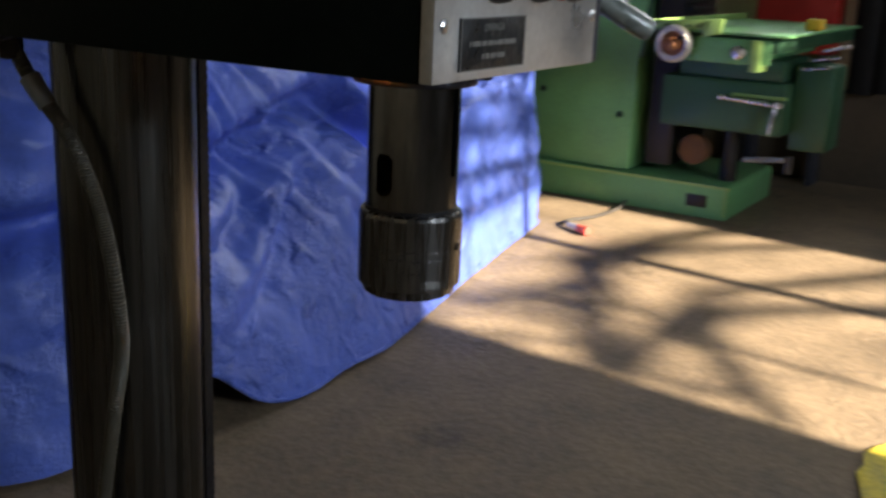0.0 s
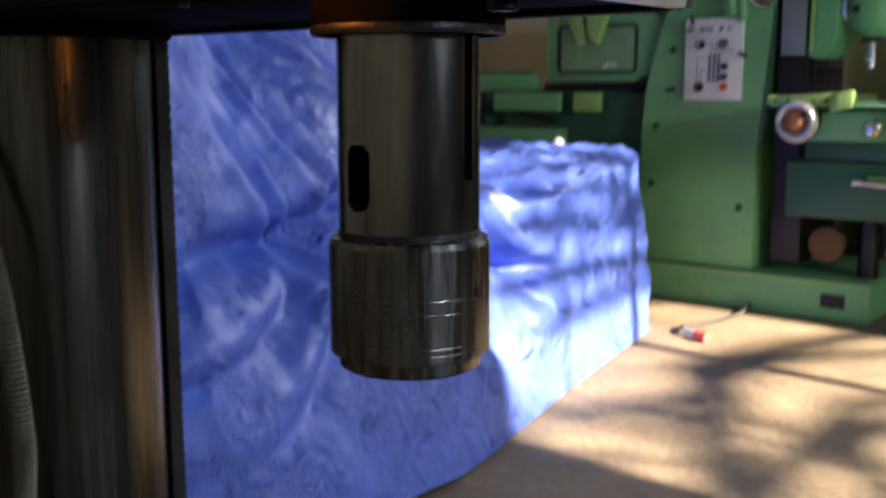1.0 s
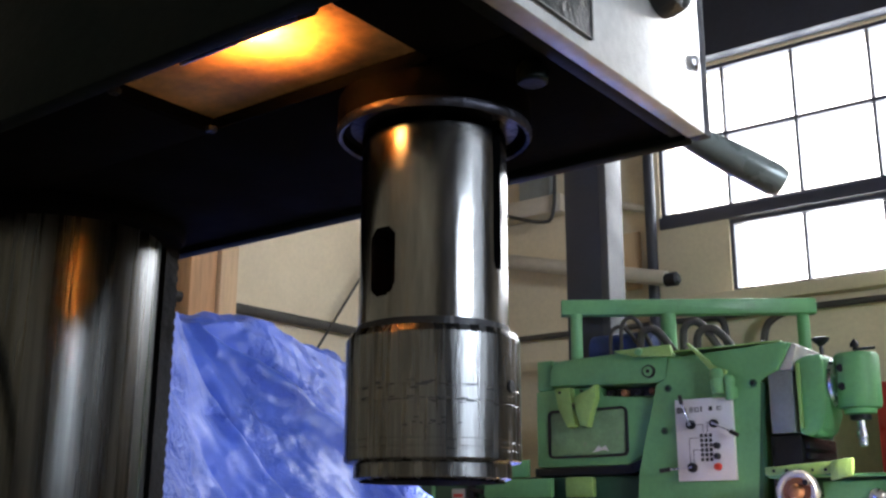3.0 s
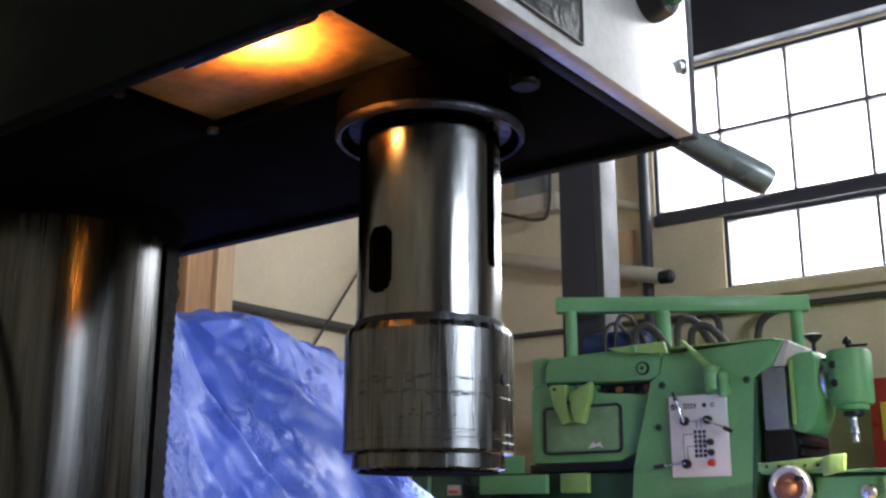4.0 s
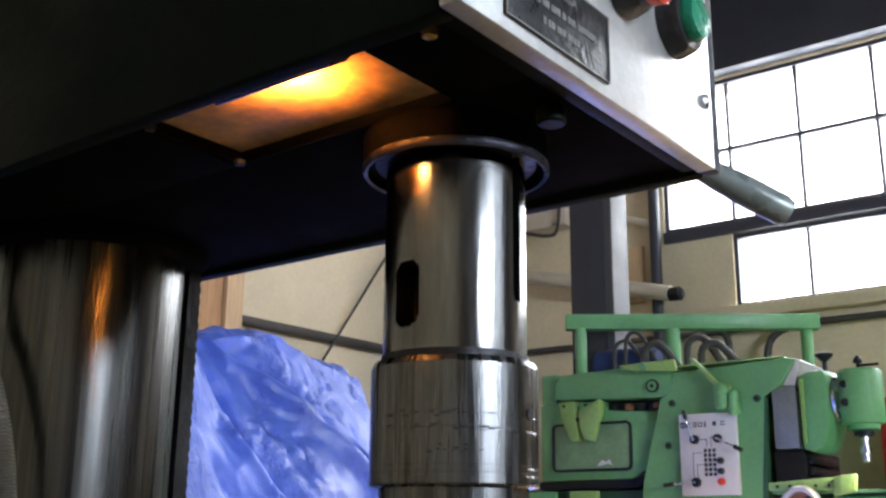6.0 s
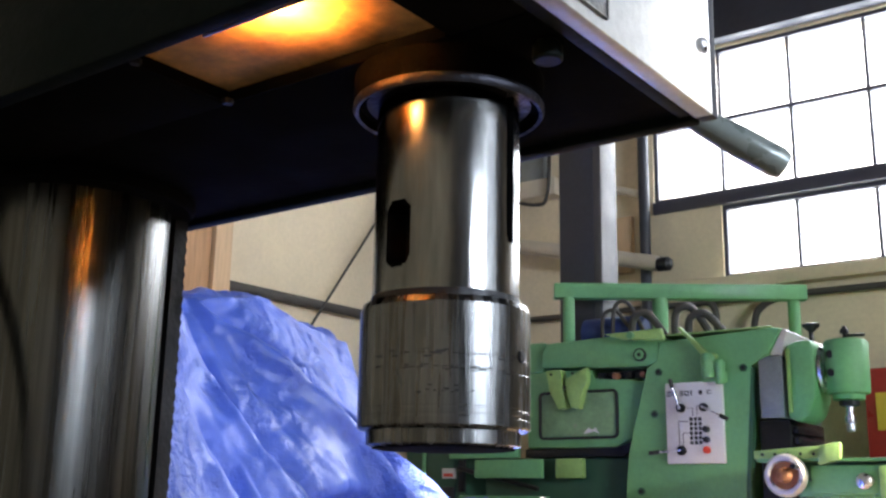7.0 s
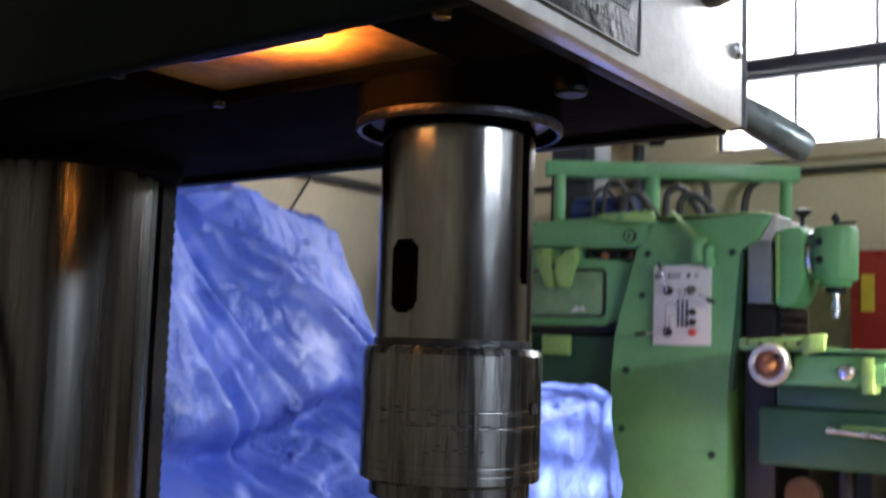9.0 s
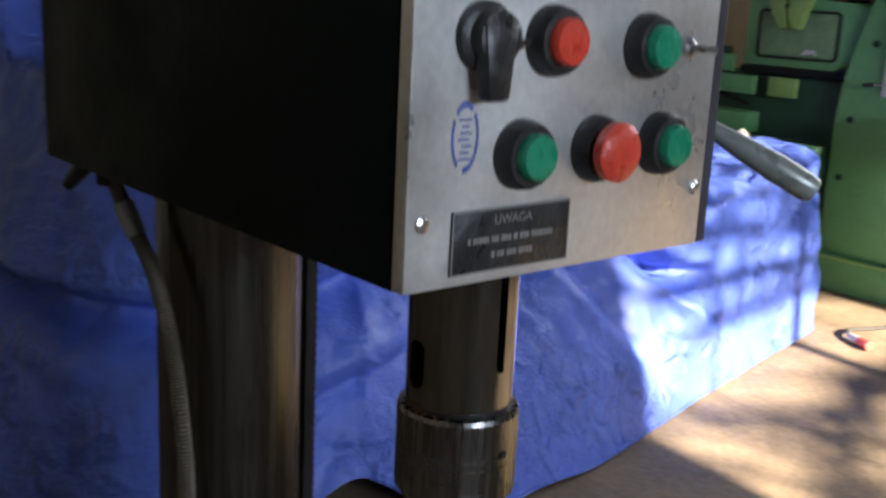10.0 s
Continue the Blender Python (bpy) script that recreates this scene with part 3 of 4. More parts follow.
sleeve = part("spindle_collar", lathe([(0.060, 0.884), (0.0655, 0.886), (0.0655, 0.897), (0.0725, 0.8985), (0.0737, 0.900), (0.0737, 0.906), (0.07352, 0.9065), (0.07352, 0.9085), (0.0737, 0.909), (0.0737, 0.9125), (0.07355, 0.913), (0.07355, 0.9145), (0.0737, 0.915), (0.0737, 0.9425), (0.07357, 0.9430), (0.07357, 0.9438), (0.0737, 0.9443), (0.0737, 0.9545), (0.07357, 0.9550), (0.07357, 0.9558), (0.0737, 0.9563), (0.0737, 0.998), (0.0715, 1.0035), (0.066, 1.0045), (0.062, 1.0045)], (AX, AY, 0), seg=128), COLLAR_STEEL, drill, "scratched steel collar at the lower end", smooth=8)
part("collar_groove", lathe([(0.0652, 1.0046), (0.0652, 1.0105)], (AX, AY, 0), seg=96), BLACK_METAL, drill)
# added disc, coloured dark for the shade under the collar
part("socket", lathe([(0.020, 0.8826), (0.0605, 0.8830), (0.0605, 0.8838)], (AX, AY, 0), seg=48), UNDER, drill, "spindle socket disc, coloured dark for the shade beneath")


def radial_plug(angle, z, r, radius):
    d = Vector((math.cos(angle), math.sin(angle), 0))
    p = Vector((AX, AY, z)) + d * radius
    return rod(p - d * 0.004, p + d * 0.0012, r, seg=14)


HOLE_A = math.atan2(1.304 - AY, -0.360 - AX)
part("set_screw", radial_plug(HOLE_A - 0.075, 0.958, 0.0052, 0.0737), BLACK_METAL, sleeve, "dark set screw hole")


def scratches(z0, count, spread, length, seed):
    rnd = random.Random(seed)
    bm = bmesh.new()
    for _ in range(count):
        a = -0.95 + rnd.gauss(0, spread)
        z = z0 + rnd.gauss(0, 0.0016)
        w, h = rnd.uniform(0.4, 1) * length, rnd.uniform(0.0006, 0.0016)
        rows_ = []
        for k in range(4):
            b = a + (k / 3 - 0.5) * w / 0.0737
            rows_.append([bm.verts.new((AX + 0.07385 * math.cos(b), AY + 0.07385 * math.sin(b), z + s * h)) for s in (-0.5, 0.5)])
        for p, q in zip(rows_, rows_[1:]):
            bm.faces.new((p[0], q[0], q[1], p[1]))
    return bm


tagged(part("scuffing", scratches(0.956, 20, 0.42, 0.0081, 3), SCUFF, sleeve, "fine dark scuffed lines"), kind="stuff")
tagged(part("scuffing", scratches(0.944, 24, 0.40, 0.0072, 4), SCUFF, sleeve, "fine dark scuffed lines"), kind="stuff")
tagged(part("scuffing", scratches(0.926, 14, 0.22, 0.0045, 5), SCUFF, sleeve, "fine dark scuffed lines"), kind="stuff")

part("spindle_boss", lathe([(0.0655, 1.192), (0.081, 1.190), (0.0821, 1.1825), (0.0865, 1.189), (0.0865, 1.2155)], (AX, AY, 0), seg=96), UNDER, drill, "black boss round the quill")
part("retaining_ring", lathe([(0.0818, 1.1908), (0.0822, 1.1825), (0.0850, 1.1815), (0.0870, 1.1845), (0.0870, 1.1885), (0.0860, 1.1912)], (AX, AY, 0), seg=96), DARK_RING, drill, "pale retaining ring")
part("stop_knob", lathe([(0.011, 1.197), (0.013, 1.199), (0.013, 1.210), (0.009, 1.2155)], (-0.308, 1.266, 0), seg=18), HEAD_PAINT, drill, "small dull steel stop screw")

# feed handle behind the panel
feed = part("feed_lever", rod((-0.620, 1.490, 1.475), (-0.414, 1.664, 1.333), 0.009), MILL_GREY, drill)
way = Vector((0.668, 0.581, -0.466))
hm = Matrix.Translation((-0.424, 1.656, 1.340)) @ Vector((0, 0, 1)).rotation_difference(way).to_matrix().to_4x4()
grip = lathe([(0.008, 0.0), (0.010, 0.004), (0.0115, 0.05), (0.0165, 0.10), (0.0195, 0.15), (0.0195, 0.200), (0.016, 0.210)], (0, 0, 0), seg=28)
bmesh.ops.transform(grip, matrix=hm, verts=grip.verts)
part("grip", grip, GRIP, feed, "grey tapered handle grip")

# control panel, facing +x
PX = -0.256
panel = part("control_panel", box(-0.2745, PX, 1.064, 1.490, 1.210, 2.02, 0.002), PANEL, drill, "scuffed aluminium control panel")
part("hinge_strip", box(-0.2745, PX - 0.001, 1.4905, 1.507, 1.211, 2.02, 0.002), DARK_STEEL, drill, "dark hinge strip")


def round_button(y, z, cap, mushroom=False, ring=0.034):
    b = part("push_button", lathe([(ring, 0.0), (ring, 0.006), (ring * 0.93, 0.016), (ring * 0.86, 0.020), (ring * 0.70, 0.0205)], (PX, y, z), 'X', 40), RUBBER, panel, "black collar")
    if mushroom:
        prof = [(0.016, 0.018), (0.018, 0.024), (0.0290, 0.026), (0.0300, 0.036), (0.026, 0.040), (0.012, 0.042)]
    else:
        prof = [(0.0225, 0.018), (0.0225, 0.027), (0.0205, 0.031), (0.010, 0.032)]
    part("cap", lathe(prof, (PX, y, z), 'X', 36), cap, b, "red cap" if cap is RED_BTN else "green cap")


round_button(1.198, 1.331, GREEN_BTN)
round_button(1.302, 1.331, RED_BTN, True)
round_button(1.402, 1.331, GREEN_BTN)
round_button(1.230, 1.437, RED_BTN)
round_button(1.368, 1.433, GREEN_BTN)


def pointer_knob(y, z):
    b = part("selector_switch", lathe([(0.032, 0.0), (0.032, 0.008), (0.026, 0.012)], (PX, y, z), 'X', 36), RUBBER, panel, "black rotary selector switch")
    bm = lathe([(0.025, 0.010), (0.024, 0.026), (0.018, 0.028)], (PX, y, z), 'X', 30)
    bm2 = box(PX + 0.010, PX + 0.030, y - 0.022, y + 0.018, z - 0.056, z + 0.014, 0.005)
    for v in bm2.verts:
        v.co.y += (y - v.co.y) * 0.4 * smooth_step(z - 0.02, z - 0.056, v.co.z)
    joined(bm, bm2)
    part("pointer", bm, RUBBER, b)
    part("tip", rod((PX + 0.016, y + 0.028, z - 0.006), (PX + 0.016, y + 0.045, z - 0.004), 0.006, 0.002, 8), RUBBER, b)


pointer_knob(1.143, 1.440)
for y, z in ((1.082, 1.274), (1.474, 1.277), (1.474, 1.60)):
    part("screw", lathe([(0.008, 0.0), (0.008, 0.002), (0.005, 0.004)], (PX, y, z), 'X', 14), BRIGHT_STEEL, panel, "steel screw")
part("toggle", rod((PX, 1.438, 1.432), (PX + 0.03, 1.450, 1.430), 0.005, 0.004, 10), BRIGHT_STEEL, panel, "steel toggle lever")
part("toggle_nut", lathe([(0.011, 0.0), (0.011, 0.005), (0.007, 0.008)], (PX, 1.438, 1.432), 'X', 6), BRIGHT_STEEL, panel)

plate = part("name_plate", box(PX, PX + 0.003, 1.116, 1.270, 1.221, 1.282, 0.001), PLATE, panel, "black engraved plate")
for za, zb, ya, yb in ((1.221, 1.2225, 1.116, 1.270), (1.2805, 1.282, 1.116, 1.270), (1.2225, 1.2805, 1.116, 1.1175), (1.2225, 1.2805, 1.2685, 1.270)):
    part("rim", box(PX + 0.003, PX + 0.0037, ya, yb, za, zb), PLATE_PALE, plate)


def bars(rows_, x, sizes, seed):
    """Plain bars where a line of writing stands."""
    rnd = random.Random(seed)
    bm = bmesh.new()
    for (y0, y1, z), h in zip(rows_, sizes):
        y = y0
        while y < y1 - 0.002:
            w = min(rnd.uniform(0.0022, 0.005), y1 - y)
            box(x, x + 0.0005, y, y + w, z - h / 2, z + h / 2, bm=bm)
            y += w + rnd.choice((0.0009, 0.0009, 0.0012, 0.0036))
    return bm


def words(text, size, m, mat, parent):
    cu_ = bpy.data.curves.new("words", 'FONT')
    cu_.body, cu_.size, cu_.extrude, cu_.align_x, cu_.align_y = text, size, 0.0003, 'CENTER', 'CENTER'
    tmp = bpy.data.objects.new("words", cu_)
    me = bpy.data.meshes.new_from_object(tmp)
    bpy.data.objects.remove(tmp)
    bm = bmesh.new()
    bm.from_mesh(me)
    bpy.data.meshes.remove(me)
    bmesh.ops.transform(bm, matrix=m, verts=bm.verts)
    return part("lettering", bm, mat, parent, smooth=None)


FACE_X = Matrix(((0, 0, 1, 0), (1, 0, 0, 0), (0, 1, 0, 0), (0, 0, 0, 1)))
words("UWAGA", 0.013, Matrix.Translation((PX + 0.0034, 1.193, 1.270)) @ FACE_X, PLATE_PALE, plate)
tagged(part("lettering", bars([(1.136, 1.250, 1.252), (1.166, 1.222, 1.237)], PX + 0.0031, [0.006, 0.006], 8), PLATE_PALE, plate, "rows of small worn letters"), kind="stuff")


def stamp():
    bm = bmesh.new()
    for k in range(28):
        a = 2 * math.pi * k / 28
        if k in (4, 11, 19, 20):
            continue
        y, z = 1.128 + 0.015 * math.cos(a), 1.350 + 0.030 * math.sin(a)
        box(PX + 0.0002, PX + 0.0006, y - 0.0016, y + 0.0016, z - 0.0032, z + 0.0032, bm=bm)
    for k in range(7):
        z = 1.330 + 0.006 * k
        box(PX + 0.0002, PX + 0.0006, 1.120 + 0.002 * (k % 3), 1.136 - 0.003 * (k % 2), z - 0.0011, z + 0.0011, bm=bm)
    return bm


tagged(part("ink_stamp", stamp(), BLUE_INK, panel, "smudged blue oval ink stamp", smooth=None), kind="stuff")

# ---------------------------------------------------------------- the covered machine


def tarp_height(x, y):
    """Top of the covered load: a tall block with a low extension behind."""
    tall = 1.555 - 0.11 * max(0, y - 2.98) - 0.22 * max(0, 2.98 - y) - 0.10 * max(0, -2.75 - x) + 0.75 * smooth_step(2.7, 3.3, -x) * (1 - smooth_step(2.05, 2.55, y))
    low = 0.788 + 0.02 * math.sin(y * 3.0) + 0.05 * smooth_step(4.5, 5.1, y)
    return tall + (low - tall) * smooth_step(3.60, 3.74, y)


CONTOUR = [(-1.63, 2.06), (-1.575, 2.40), (-1.585, 2.66), (-1.61, 2.96), (-1.71, 3.40), (-1.79, 3.75), (-1.87, 4.12), (-1.94, 4.45), (-2.00, 4.78), (-2.08, 5.02), (-2.30, 5.14), (-2.9, 5.18), (-3.5, 5.10), (-4.1, 4.6), (-4.4, 3.8), (-4.5, 3.0), (-4.45, 2.2), (-4.1, 1.5), (-3.3, 1.28), (-2.45, 1.26), (-1.84, 1.50)]


def contour(u):
    n = len(CONTOUR)
    s = u * n
    i = int(s) % n
    f = s - int(s)
    p = [Vector(CONTOUR[(i + k - 1) % n]) for k in range(4)]
    return 0.5 * ((2 * p[1]) + (p[2] - p[0]) * f + (2 * p[0] - 5 * p[1] + 4 * p[2] - p[3]) * f * f + (3 * p[1] - p[0] - 3 * p[2] + p[3]) * f ** 3)


def fold_lines():
    """Sharp folds as lines over the sheet: metres along the hem and up it, depth and width."""
    rnd = random.Random(21)
    lines = [(0.95, 1.45, 2.45, 0.55, 0.085, 0.045), (0.55, 1.25, 1.9, 0.25, 0.05, 0.045), (1.25, 1.3, 2.9, 0.15, 0.045, 0.04), (0.0, 1.2, 0.9, 0.5, 0.05, 0.05), (2.3, 0.72, 0.2, 0.12, 0.05, 0.05), (1.7, 0.62, -0.3, 0.28, 0.045, 0.045), (4.75, 1.3, 4.62, 0.1, 0.04, 0.05), (4.3, 1.3, 4.15, 0.35, 0.03, 0.05)]
    for _ in range(9):
        s0, t0 = rnd.uniform(-1.6, 5.2), rnd.uniform(0.2, 1.4)
        a = rnd.choice((-0.9, -0.7, 0.55, 1.2, 1.5)) + rnd.uniform(-0.25, 0.25)
        n = rnd.uniform(0.5, 1.3)
        lines.append((s0, t0, s0 + n * math.cos(a), t0 - abs(n * math.sin(a)), rnd.uniform(0.010, 0.024), rnd.uniform(0.025, 0.05)))
    return lines


FOLDS = fold_lines()


def folded(s, t):
    total = 0.0
    for s0, t0, s1, t1, depth_, w in FOLDS:
        ds, dt = s1 - s0, t1 - t0
        ll = ds * ds + dt * dt
        k = ((s - s0) * ds + (t - t0) * dt) / ll
        if -0.15 < k < 1.15:
            off = ((s - s0) * dt - (t - t0) * ds) / math.sqrt(ll) + 0.03 * noise.noise((k * 3, depth_ * 90, 0))
            if abs(off) < 5 * w:
                fade = smooth_step(-0.15, 0.15, k) * (1 - smooth_step(0.85, 1.15, k))
                total += depth_ * fade * (math.exp(-abs(off) / w) - 0.75 * math.exp(-((off - 1.6 * w) / (1.3 * w)) ** 2))
    return total


def tarp():
    nu, nv = 560, 150
    bm = bmesh.new()
    grid = []
    for j in range(nv + 1):
        v = j / nv
        row = []
        for i in range(nu):
            u = i / nu
            c = contour(u)
            spine = Vector((-2.95, min(max(c.y, 2.7), 4.6)))
            tall = 1 - smooth_step(3.66, 3.95, c.y)
            calm = 1 - 0.72 * smooth_step(3.5, 4.0, c.y)
            inner = c.lerp(spine, 1.0)
            reach = (inner - c).length
            # profile: hem, leaning side, rounded shoulder, top
            side = 0.62
            lean = (0.07 + 0.80 * tall) * (0.35 + 0.65 * smooth_step(1.75, 2.5, c.y) if c.x > -3.7 else 0.3)
            if v < side:
                f = v / side
                inset = lean * (f ** (1.0 + 0.8 * (1 - tall)))
                rise = tall * 0.97 * (f ** 0.80) + (1 - tall) * 0.96 * (f ** 0.85)
            else:
                f = (v - side) / (1 - side)
                inset = lean + (reach - lean) * f
                rise = (0.97 * tall + 0.96 * (1 - tall)) + (0.03 * tall + 0.04 * (1 - tall)) * smooth_step(0.0, 0.45 - 0.3 * (1 - tall), f)
            shelf = smooth_step(3.15, 3.6, c.y) * smooth_step(-3.4, -2.6, c.x) if v < side else 0
            if f < 0.75:
                step_in = 0.07 * f / 0.75
            elif f < 0.85:
                step_in = 0.07 + (min(0.52, lean) - 0.07) * (f - 0.75) / 0.10
            else:
                step_in = min(0.52, lean) + (lean - min(0.52, lean)) * (f - 0.85) / 0.15
            inset += (step_in - inset) * shelf
            d = (inner - c).normalized()
            p = c + d * inset
            full = tarp_height(p.x, p.y)
            z = full * rise
            mid = min(0.81, full * 0.955)
            if f < 0.75:
                step_z = 0.725 * (f / 0.75) ** 0.85
            elif f < 0.85:
                step_z = 0.725 + (mid - 0.725) * (f - 0.75) / 0.10
            else:
                step_z = mid + (full * 0.965 - mid) * (f - 0.85) / 0.15
            z += (step_z - z) * shelf
            across = Vector((-d.y, d.x))
            run = u * 13.0
            # long hanging folds, slanting creases and crumple
            slack = math.sin(math.pi * min(v / side, 1)) ** 0.7 if v < side else 0.12 * (1 - (v - side) / (1 - side))
            slant = run + 2.4 * v
            fold = 0.07 * noise.noise((slant * 0.9, v * 1.4, 3.1)) + 0.012 * (1 - abs(noise.noise((slant * 2.2 + 7, v * 2.6, 1.0))) * 2.6)
            crease = 0.024 * (0.5 - abs(noise.noise((p.x * 5 + z * 3.1, p.y * 5 - z * 2.0, z * 4.5)))) + 0.014 * (0.5 - abs(noise.noise((p.x * 12, p.y * 12 + z * 6, z * 12 + 3))))
            near = noise.voronoi((p.x * 2.6 + z * 0.8, p.y * 2.6, z * 2.6))[0]
            small = noise.voronoi((p.x * 7 + z * 2, p.y * 7, z * 7))[0]
            crease += 0.040 * min(near[1] - near[0], 0.5) + 0.012 * min(small[1] - small[0], 0.5) - 0.015
            swag = 0.36 * tall * math.exp(-((v - 0.27 - 0.04 * noise.noise((run * 0.6, 4, 1))) / 0.03) ** 2) if v < side else 0
            along = u * 10.5 if u < 0.75 else (u - 1) * 10.5
            out = -folded(along, v * 2.2) * calm + fold * slack * 0.75 * calm + crease * (0.3 + 0.7 * min(1, v * 6)) - swag * 0.5
            q = p - d * out
            zz = z + crease * 1.4 * (1 if v > side else 0.2) + 0.012 * noise.noise((p.x * 2.2, p.y * 2.2, 5)) * (v > 0.5) + 0.006
            hem = 0.02 * max(0, noise.noise((run * 1.1, 0, 9))) + (0.20 * math.exp(-((c.y - 2.03) / 0.20) ** 2) if c.x > -2.6 else 0)
            zz += hem * math.exp(-v * 16)
            row.append(bm.verts.new((q.x, q.y, max(zz, 0.004))))
        grid.append(row)
    for j in range(nv):
        for i in range(nu):
            bm.faces.new((grid[j][i], grid[j][(i + 1) % nu], grid[j + 1][(i + 1) % nu], grid[j + 1][i]))
    bmesh.ops.remove_doubles(bm, verts=grid[-1], dist=0.004)
    return bm


cover = thing("tarpaulin", (-2.8, 3.4, 0), "crumpled blue tarpaulin draped over a machine down to the floor", "tarpaulin")
sheet_bm = tarp()
sheet_bm.verts.ensure_lookup_table()
HEM = [sheet_bm.verts[k].co.copy() for k in range(0, 560, 4)]
part("sheet", sheet_bm, TARP, cover, smooth=75)
part("hem", tube([Vector((p.x, p.y, p.z + 0.004)) for p in HEM[:62]], 0.007, 6), TARP, cover, "rolled hem of the sheet")

# ---------------------------------------------------------------- the milling machine
MY = 5.75   # its near side
mill = thing("milling_machine", (-2.0, MY + 0.4, 0), "light green knee milling machine with a white control plate", "machine")
part("plinth", prism([(-2.66, 0), (-1.27, 0), (-1.27, 0.17), (-1.29, 0.19), (-2.64, 0.20), (-2.66, 0.19)], MY - 0.03, MY + 0.86, 0.008), MILL_GREEN, mill, "broad green base")
part("plinth_lip", box(-2.67, -1.26, MY - 0.035, MY - 0.031, 0.175, 0.190), LIME, mill)
part("plinth_edge", box(-1.285, -1.272, MY - 0.034, MY - 0.0305, 0.02, 0.172), LIME, mill)
part("base_door", box(-1.50, -1.38, MY - 0.037, MY - 0.0305, 0.06, 0.13, 0.003), BLACK_METAL, mill, "small dark base cover")
part("column", prism([(-2.53, 0.2), (-1.875, 0.2), (-1.87, 0.85), (-1.82, 1.56), (-1.72, 1.60), (-1.645, 1.735), (-1.70, 1.742), (-2.31, 1.712), (-2.31, 1.60), (-2.385, 1.585), (-2.40, 1.49), (-2.47, 1.24), (-2.50, 1.12), (-2.52, 0.9)], MY, MY + 0.62, 0.012), MILL_GREEN, mill, "light green column casting")
part("column_cap", box(-2.30, -1.70, MY + 0.01, MY + 0.60, 1.743, 1.752, 0.003), LIME, mill, "pale lime strip along the upper edge")
# chamfer in the darker green, as its shaded side
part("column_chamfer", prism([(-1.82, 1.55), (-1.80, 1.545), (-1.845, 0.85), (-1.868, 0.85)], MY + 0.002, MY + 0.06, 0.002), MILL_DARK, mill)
part("overarm", prism([(-3.05, 1.618), (-2.39, 1.588), (-2.311, 1.60), (-2.311, 1.755), (-2.45, 1.772), (-3.02, 1.758), (-3.045, 1.70)], MY + 0.01, MY + 0.5, 0.012), MILL_GREEN, mill, "overarm")
part("arm_tail", box(-3.16, -3.055, MY + 0.05, MY + 0.45, 1.60, 1.775, 0.012), MILL_GREEN, mill)
part("arm_plate", prism([(-2.61, 1.772), (-2.27, 1.778), (-2.255, 1.715), (-2.50, 1.735)], MY - 0.05, MY - 0.02, 0.004), LIME, mill, "pale lime swing plate")
part("arm_pivot", lathe([(0.02, -0.04), (0.024, -0.03), (0.024, 0.03)], (-2.45, MY - 0.02, 1.753), 'Y', 16), MILL_GREEN, mill)
part("arm_band", prism([(-2.175, 1.772), (-2.155, 1.772), (-2.02, 1.632), (-1.965, 1.618), (-1.965, 1.595), (-2.035, 1.607)], MY - 0.06, MY - 0.03, 0.004), LIME, mill, "lime green swing arm")
for kx, r, z0, z1 in ((-2.015, 0.036, 1.50, 1.625), (-1.955, 0.026, 1.465, 1.585)):
    part("arm_knuckle", lathe([(r * 0.8, z0), (r, z0 + 0.01), (r, z0 + 0.075), (r * 1.12, z0 + 0.08), (r * 1.12, z1 - 0.015), (r * 0.8, z1)], (kx, MY - 0.045, 0), seg=20), MILL_GREEN, mill)
part("knuckle_bracket", box(-2.06, -1.93, MY - 0.03, MY - 0.001, 1.475, 1.53, 0.005), MILL_GREEN, mill)
part("motor_housing", prism([(-3.17, 1.165), (-2.60, 1.165), (-2.49, 1.215), (-2.42, 1.45), (-2.42, 1.53), (-2.74, 1.53), (-2.74, 1.60), (-3.17, 1.60)], MY + 0.05, MY + 0.6, 0.015), MILL_GREEN, mill, "motor housing")
# black box fills the gap below the overarm in place of its shadow
part("slot_shadow", box(-2.735, -2.395, MY + 0.10, MY + 0.55, 1.531, 1.585, 0.004), BLACK_METAL, mill, "black box standing for the shadow below the overarm")
for k in range(4):
    part("slot_cam", lathe([(0.016, -0.03), (0.02, -0.02), (0.02, 0.02)], (-2.69 + 0.085 * k, MY + 0.085, 1.556), 'Y', 12), BRASS if k % 2 else BLACK_METAL, mill)
part("housing_foot", prism([(-3.19, 1.118), (-2.56, 1.118), (-2.50, 1.16), (-2.49, 1.205), (-2.60, 1.162), (-3.19, 1.162)], MY + 0.06, MY + 0.62, 0.004), BLACK_METAL, mill)


def rounded_frame(x0, x1, z0, z1, r, w, y0, y1):
    """A rounded rectangular seal strip standing in the plane of x and z."""
    bm = bmesh.new()
    loops = []
    for grow, y in ((0, y0), (-w, y0), (-w, y1), (0, y1)):
        loop = []
        for cx, cz, a0 in ((x1 - r, z1 - r, 0), (x0 + r, z1 - r, 90), (x0 + r, z0 + r, 180), (x1 - r, z0 + r, 270)):
            for k in range(6):
                a = radians(a0 + 18 * k)
                loop.append(bm.verts.new((cx + (r + grow) * math.cos(a), y, cz + (r + grow) * math.sin(a))))
        loops.append(loop)
    for a, b in zip(loops, loops[1:] + loops[:1]):
        for k in range(len(a)):
            bm.faces.new((a[k], a[(k + 1) % len(a)], b[(k + 1) % len(a)], b[k]))
    return bm


part("door_seal", rounded_frame(-3.085, -2.58, 1.212, 1.482, 0.035, 0.013, MY + 0.036, MY + 0.0495), RUBBER, mill, "black seal round the motor door")
